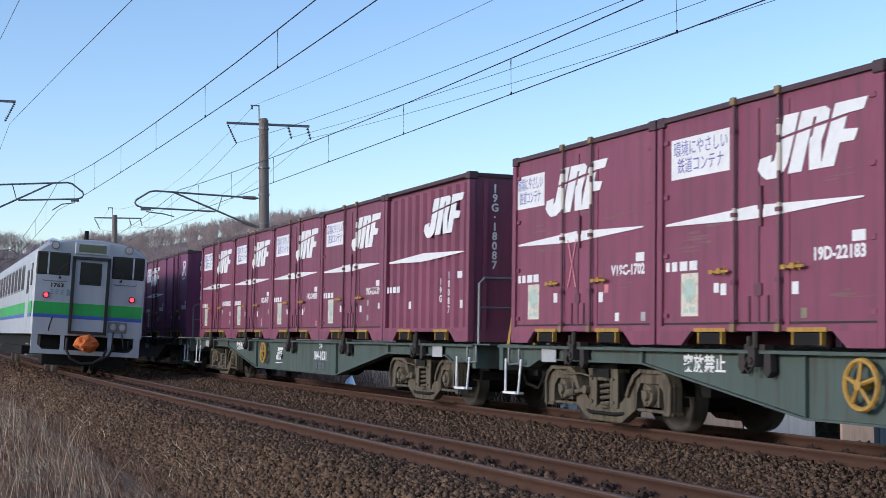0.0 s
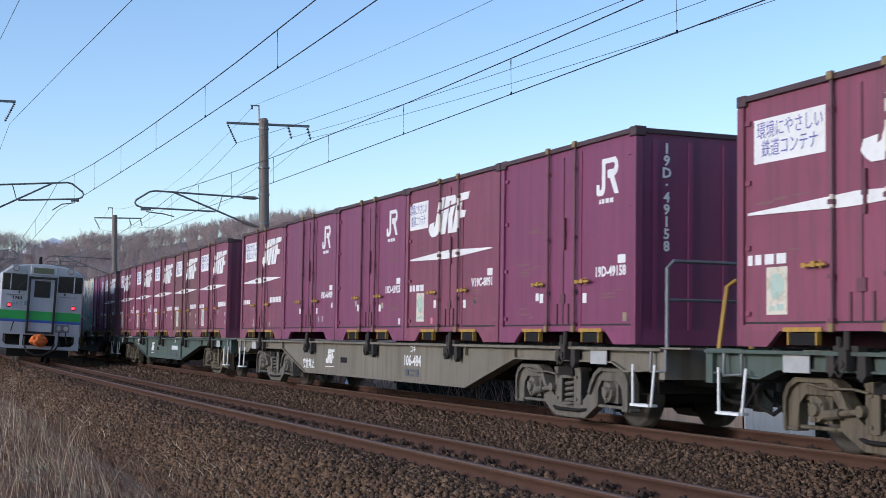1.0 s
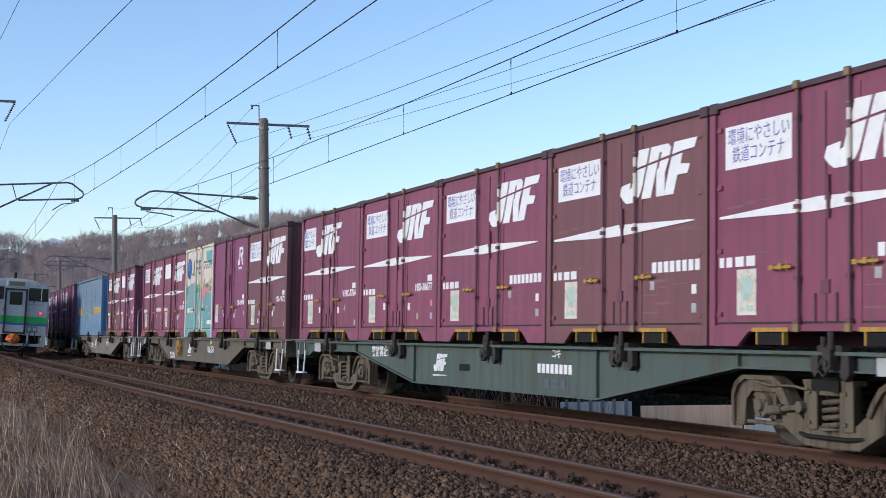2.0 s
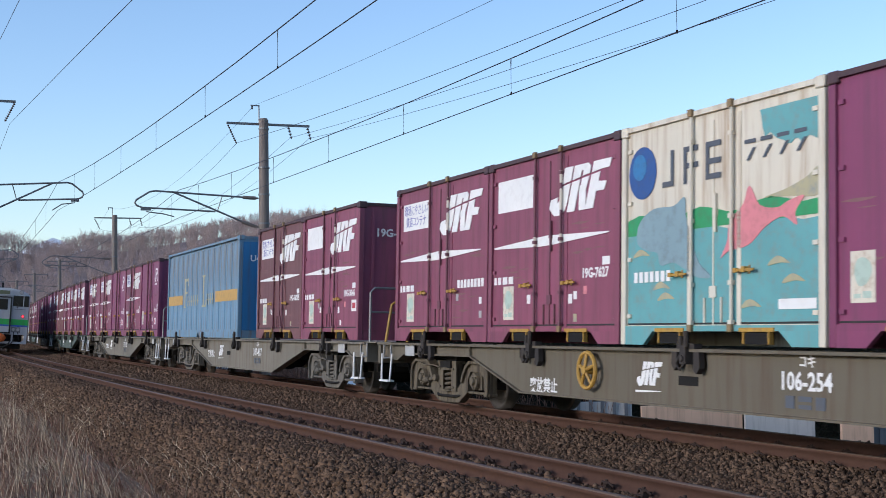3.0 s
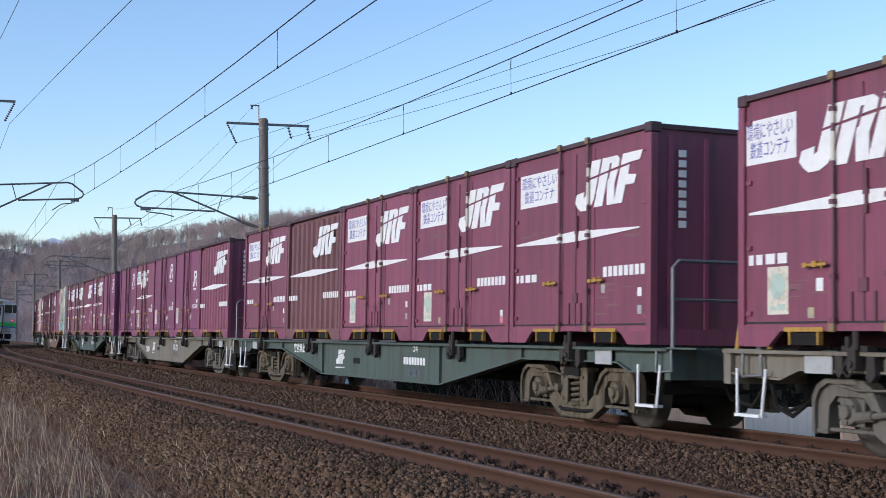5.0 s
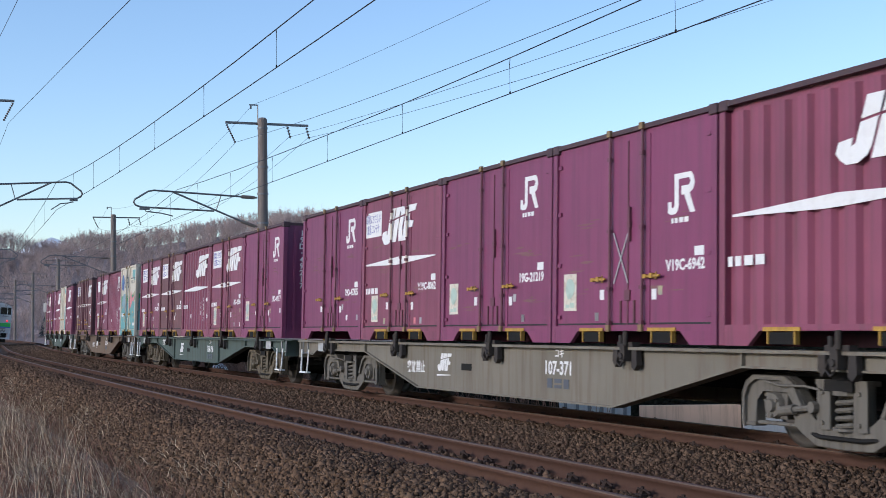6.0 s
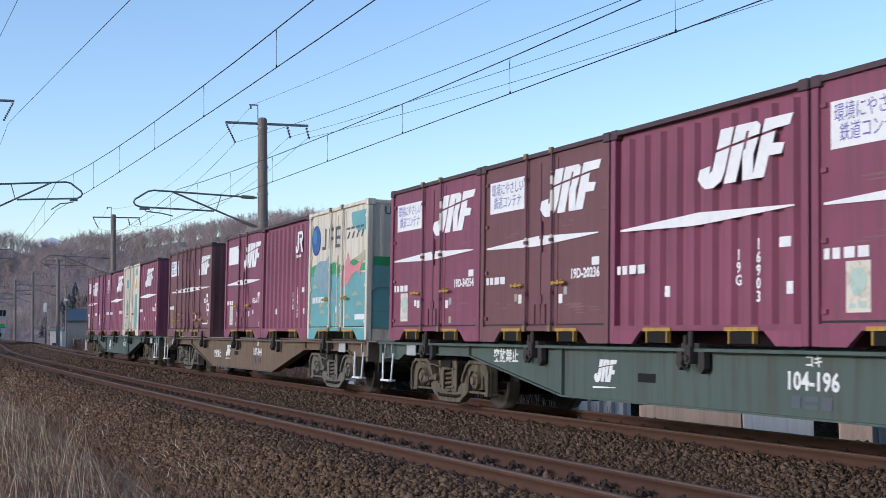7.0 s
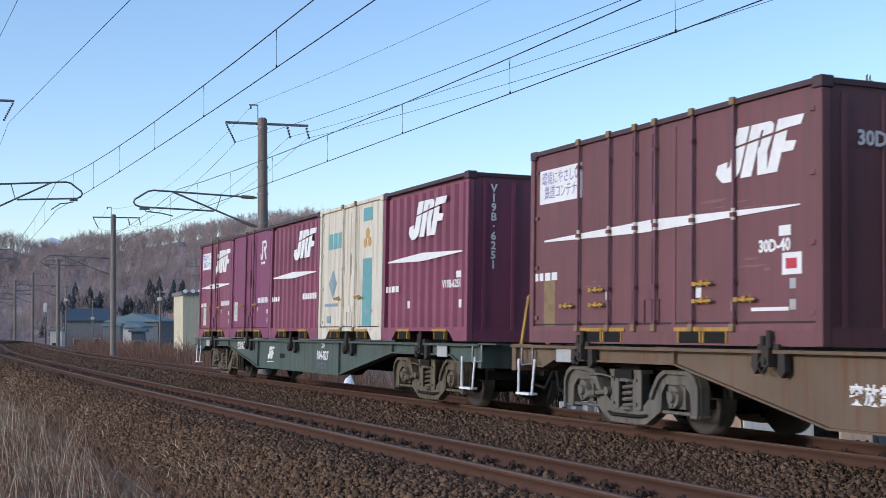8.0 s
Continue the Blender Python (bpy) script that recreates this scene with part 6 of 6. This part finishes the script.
for q in range(4):
    a = q * 1.57
    box(bm, 0.4 * math.cos(a) - 0.1, 0.4 * math.cos(a) + 0.1, 0.4 * math.sin(a) - 0.1, 0.4 * math.sin(a) + 0.1, 28.6, 30.4)
part("antenna", bm, PALE, mast)


def lamp_post(x, y, h, label, box_z, head=0.3):
    root = thing("lamp_post", label, "post", "posts beside the line", pose(x, y, -2.4))
    bm = bmesh.new()
    cyl(bm, (0, 0, 0), (0, 0, h + 2.4), 0.10, 0.07, n=10)
    part("post", bm, CONCRETE, root)
    bm = bmesh.new()
    box(bm, -0.35, 0.35, -0.05, 0.05, h + 2.1, h + 2.2)
    part("cross_bar", bm, STEEL, root)
    part("lamp_head", bbox(-0.2, 0.2, -0.2, 0.16, box_z + 2.4, box_z + 2.4 + head, 0.04), PALE, root, "white metal equipment box")


lamp_post(-23.8, 115, 4.6, "thin concrete post with pale lamp head beside the house", 3.6)
lamp_post(-43.6, 150, 4.0, "slender post with white box behind the line", 3.2, 1.0)
lamp_post(-44.1, 160, 6.5, "slender post with white box behind the line", 4.6)
lamp_post(-41.0, 160, 4.8, "utility pole with cross bar behind the houses", 2.4)


def snow_heap(x, y, z, w, h, seed):
    bm = bmesh.new()
    bmesh.ops.create_icosphere(bm, subdivisions=3, radius=1.0)
    for v in bm.verts:
        k = 1 + 0.35 * noise.noise(v.co * 1.8 + Vector((seed, 0, 0))) + 0.15 * noise.noise(v.co * 5 + Vector((0, seed, 0)))
        v.co = Vector((v.co.x * w, v.co.y * w, v.co.z * h)) * k
    ob = new("snow_heap", to_mesh("snow_heap", bm, SNOW, True))
    ob.matrix_basis = pose(x, y, z)
    tagged(ob, "small heap of old snow on the far bank", "snow heap", "snow heaps")


snow_heap(-3.1, 45, -1.55, 0.55, 1.0, 1)
snow_heap(5.0, 25.5, -1.75, 0.6, 0.95, 2)
snow_heap(-11.6, 70, -1.6, 0.7, 1.0, 3)
snow_heap(6.4, 24.5, -1.75, 0.5, 0.85, 4)
# ---- loose stones and dead grass ----
def section_z(lat):
    return float(np.interp(lat, [p[0] for p in SECTION], [p[1] for p in SECTION]))


def stones(name, zones, label, seed):
    """Angular crushed stones strewn over strips of the ballast: (s0, s1, lat0, lat1, count, size)."""
    rng = np.random.RandomState(seed)
    base = np.array([(x, y, z) for x in (-0.8, 0.8) for y in (-0.8, 0.8) for z in (-0.8, 0.8)])
    quad = np.array([(0, 1, 3, 2), (4, 6, 7, 5), (0, 4, 5, 1), (2, 3, 7, 6), (0, 2, 6, 4), (1, 5, 7, 3)])
    tri = np.vstack([quad[:, (0, 1, 2)], quad[:, (0, 2, 3)]])
    VV, FF, off = [], [], 0
    sec = np.array(SECTION)
    for s0, s1, a0, a1, count, size in zones:
        count = int(count * 1.25)
        s = s0 + (s1 - s0) * rng.rand(count)
        lat = rng.uniform(a0, a1, count)
        z = np.interp(lat, sec[:, 0], sec[:, 1])
        h = np.interp(s, SG, HG)
        cx = np.interp(s, SG, XG) - np.cos(h) * lat
        cy = np.interp(s, SG, YG) - np.sin(h) * lat
        sz = 0.78 * size * rng.uniform(0.45, 1.0, count) * (1 + 0.7 * (rng.rand(count) > 0.85))
        shape = base[None] * (1 + rng.uniform(-0.5, 0.45, (count, len(base), 3)))
        shape = shape * np.stack([rng.uniform(0.8, 1.35, count), rng.uniform(0.7, 1.1, count), rng.uniform(0.5, 0.8, count)], 1)[:, None, :]
        # a random turn for each stone
        q = rng.normal(size=(count, 4))
        q[:, 1:3] *= 0.5
        q /= np.linalg.norm(q, axis=1)[:, None]
        w, x, y, zq = q.T
        R = np.stack([np.stack([1 - 2 * (y * y + zq * zq), 2 * (x * y - w * zq), 2 * (x * zq + w * y)], 1), np.stack([2 * (x * y + w * zq), 1 - 2 * (x * x + zq * zq), 2 * (y * zq - w * x)], 1), np.stack([2 * (x * zq - w * y), 2 * (y * zq + w * x), 1 - 2 * (x * x + y * y)], 1)], 1)
        shape = np.einsum("nij,nkj->nki", R, shape) * sz[:, None, None]
        shape += np.stack([cx, cy, z + rng.uniform(-0.01, 0.018, count)], 1)[:, None, :]
        VV.append(shape.reshape(-1, 3))
        FF.append((tri[None] + (np.arange(count) * len(base))[:, None, None]).reshape(-1, 3) + off)
        off += count * len(base)
    me = mesh_np(name, np.vstack(VV), np.vstack(FF), STONE)
    return tagged(new(name, me), label, "ballast stones", kind="stuff")


stones("ballast_stones", [
    (3, 14, 4.6, 6.6, 24000, 0.030), (14, 30, 4.6, 6.6, 19000, 0.034), (30, 60, 4.6, 6.6, 10000, 0.05), (60, 110, 4.6, 6.6, 5000, 0.07), (3, 30, 6.2, 7.2, 2500, 0.045), (3, 40, 7.0, 8.5, 900, 0.04),
    (-4, 14, 0.66, 3.27, 36000, 0.028), (14, 34, 0.66, 3.27, 20000, 0.034), (34, 80, 0.72, 3.25, 10000, 0.055), (80, 130, 0.72, 3.25, 4000, 0.08),
    (-4, 30, 3.45, 4.42, 9000, 0.032), (30, 70, 3.45, 4.42, 4000, 0.05), (-4, 30, -0.45, 0.45, 7000, 0.032), (-4, 60, -2.2, -0.75, 6000, 0.045)],
    "rust-brown angular crushed stones between and beside the rails", 5)


def blades(name, spots, material, label, cat="grass"):
    """Dead stalks: each a thin tapering bent blade; spots of x, y, z, height, lean x, lean y, width."""
    sp = np.array(spots)
    n = len(sp)
    K = 4
    t = np.linspace(0, 1, K)
    V = np.zeros((n, K, 2, 3))
    face = np.random.RandomState(n).uniform(-0.7, 0.7, n)
    for k in range(K):
        c = sp[:, :3].copy()
        c[:, 0] += sp[:, 4] * t[k] ** 1.7
        c[:, 1] += sp[:, 5] * t[k] ** 1.7
        c[:, 2] += sp[:, 3] * (t[k] - 0.12 * t[k] ** 3)
        w = sp[:, 6] * (1 - 0.75 * t[k])
        for j, sgn in enumerate((-1, 1)):
            V[:, k, j] = c + sgn * np.c_[w * np.cos(face), w * np.sin(face), 0.3 * w]
    idx = np.arange(n * K * 2).reshape(n, K, 2)
    F4 = [np.stack([idx[:, k, 0], idx[:, k, 1], idx[:, k + 1, 1], idx[:, k + 1, 0]], 1) for k in range(K - 1)]
    me = mesh_np(name, V.reshape(-1, 3), np.vstack(F4), material)
    return tagged(new(name, me), label, cat, kind="stuff")


def grass_spots(count, s0, s1, a0, a1, h0, h1, width, lean, seed, clump=0.0, keep=None):
    rng = np.random.RandomState(seed)
    out = []
    while len(out) < count:
        s, a = rng.uniform(s0, s1), rng.uniform(a0, a1)
        p = along(s, a)
        d = noise.noise((p.x * 0.9, p.y * 0.9, seed)) + 0.5 * noise.noise((p.x * 2.7, p.y * 2.7, seed))
        if d < clump:
            continue
        if math.hypot(p.x, p.y) < 6.0:
            continue
        z = ground_height(max(a, 6.0), s, p.x, p.y) - 0.03
        if a < 6.5:
            z = section_z(a) - 0.02
        h = rng.uniform(h0, h1)
        out.append((p.x, p.y, z, h, rng.normal(0, lean) * h, rng.normal(0, lean) * h, width * rng.uniform(0.6, 1.3)))
    return out


sp = grass_spots(15000, 9, 38, 6.25, 8.6, 0.04, 0.22, 0.0042, 1.0, 11, -0.05)
sp += grass_spots(5000, 4, 30, 8.0, 10.5, 0.04, 0.22, 0.0045, 1.0, 17, 0.0)
sp += grass_spots(1500, 4, 40, 5.6, 6.6, 0.04, 0.2, 0.004, 0.7, 15, 0.1)
sp += grass_spots(9000, 30, 90, 6.4, 14, 0.08, 0.3, 0.006, 0.6, 12, -0.1)
sp += grass_spots(520, 9, 30, 6.3, 8.4, 0.3, 0.7, 0.0040, 0.28, 13, 0.0)
sp += grass_spots(120, 9, 24, 6.7, 8.6, 0.6, 1.15, 0.0038, 0.16, 16, 0.1)
sp += grass_spots(500, 26, 70, 6.8, 12, 0.3, 0.75, 0.006, 0.18, 14, 0.05)
blades("dead_grass", sp, STRAW, "pale dry grass and tall dead stalks beside the track")
sp = grass_spots(20000, 9, 40, 6.1, 8.8, 0.05, 0.24, 0.0042, 0.8, 21, -0.10)
sp += grass_spots(7000, 4, 34, 8.4, 11, 0.05, 0.24, 0.0045, 0.8, 24, -0.10)
sp += grass_spots(3600, 9, 36, 6.2, 9, 0.2, 0.5, 0.0042, 0.4, 22, 0.12)
sp += grass_spots(5000, 36, 120, 6.4, 16, 0.15, 0.6, 0.009, 0.4, 23, -0.2)
blades("dead_weeds", sp, BRUSH, "reddish-brown dead weeds on the railway bank", "weeds")
# scrub on the far bank
rng = np.random.RandomState(31)
sp = []
for _ in range(9000):
    s, a = rng.uniform(40, 150), -rng.uniform(4.2, 16)
    if noise.noise((s * 0.15, a * 0.25, 3)) < -0.1:
        continue
    p = along(s, a, section_z(a))
    h = rng.uniform(0.5, 2.3)
    sp.append((p.x, p.y, p.z, h, rng.normal(0, 0.3) * h, rng.normal(0, 0.3) * h, 0.012))
for _ in range(11000):
    s, a = rng.uniform(58, 150), -rng.uniform(4.6, 13)
    if noise.noise((s * 0.12, a * 0.2, 7)) < -0.2:
        continue
    p = along(s, a, section_z(a))
    h = rng.uniform(1.0, 2.9)
    sp.append((p.x, p.y, p.z, h, rng.normal(0, 0.35) * h, rng.normal(0, 0.35) * h, 0.013))
blades("scrub", sp, BRUSH, "brown leafless scrub on the far bank", "shrubs")
# ---- the freight train: what each wagon carries, from its leading end backwards ----
F, P, R, RP = "freight", "plain", "ribbed", "ribbed_plain"
LOADS = [
    ("teal", 0.01, [(F, "?19D"), (F, "?19G"), (F, "?19D"), (F, "19D-22183"), (F, "V19C-1702")]),
    ("teal", -0.16, [(R, "19G-18087"), (F, "19D-25139"), (F, "19D-34089"), (F, "19D-9547"), (F, "?19D")]),
    ("grey", 0.19, [(P, "19D-49158"), (F, "V19C-8091"), (P, "19D-43925"), (P, "19D-48909"), (F, "?19G")]),
    ("teal", 0.12, [(F, "?19D"), (F, "?19D"), (F, "?19D"), (F, "19D-36677"), (F, "V19C-5764")]),
    ("olive", -0.44, [(F, "19D-19672"), (P, "19D-49488"), ("marine", ""), (F, "19G-7627"), (F, "?19D")]),
    ("light", -0.15, [(F, "19G-3046"), (F, "19G-16095"), ("liner", "")]),
    ("light", -0.06, [(P, "19D-42633"), (F, "19D-35022"), (P, "19D-42365"), (F, "19G-2809"), (F, "V19C-6271")]),
    ("teal", -0.03, [(F, "?19D"), (F, "?V19C"), (F, "?19D"), (R, "?19G"), (F, "?19D")]),
    ("light", 0.04, [(R, "?V19"), (P, "V19C-6942"), (P, "19G-21219"), (F, "V19C-8062"), (P, "19D-47305")]),
    ("teal", -0.09, [(P, "19D-49217"), (F, "19G-10584"), (R, "19G-16903"), (F, "19D-20236"), (F, "19D-34254")]),
    ("rusty", -0.57, [("marine", ""), (RP, "19G-18923"), (F, "19G-6117"), ("twenty", "30D-40")]),
    ("teal", 0.08, [(R, "V19B-6251"), ("white", ""), (R, "?19G"), (P, "?19D"), (F, "?19D")]),
]
PITCH = 3.763
DECK = 1.0
MOVERS = []
for i, (colour, shift, load) in enumerate(LOADS):
    w = wagon(colour, i)
    MOVERS.append((w, i, Matrix.Translation((-0.21 if i in (5, 6, 8, 10) else 0.0, 0, 0))))
    x = -5 * PITCH / 2 + shift
    for j, (kind, number) in enumerate(load):
        rng = random.Random(i * 10 + j)
        c = container(kind, number, faded=(i, j) in ((5, 1), (4, 0), (9, 3), (3, 1), (7, 3)), eco=rng.random() < 0.6, across=number in ("19G-3046", "30D-40"), blank=number in ("19G-3046", "19G-6117", "19G-7627"), pockets=rng.random() < 0.9)
        ln = c["length"]
        slot = PITCH if ln < 4 else ln + 0.05
        cx = x + slot / 2
        if kind == "liner":
            cx = 5 * PITCH / 2 + shift - ln / 2
        if kind == "twenty":
            cx = 6.0
        MOVERS.append((c, i, Matrix.Translation((cx, 0, DECK))))
        x += slot


def motions():
    for ob, i, m in MOVERS:
        walk(ob, [(t, wagon_pose(i, t) @ m) for t in TIMES])
    walk(RAILCAR, [(t, railcar_pose(t)) for t in TIMES])
    for wh in [o for o in RAILCAR.children if o.name.startswith("wheel")]:
        rest = wh.matrix_basis.copy()
        turn = rest.col[1].y
        walk(wh, [(k / 30, rest @ Matrix.Rotation(turn * V_CAR * k / 30 / 0.43, 4, "Y")) for k in range(241)])


motions()
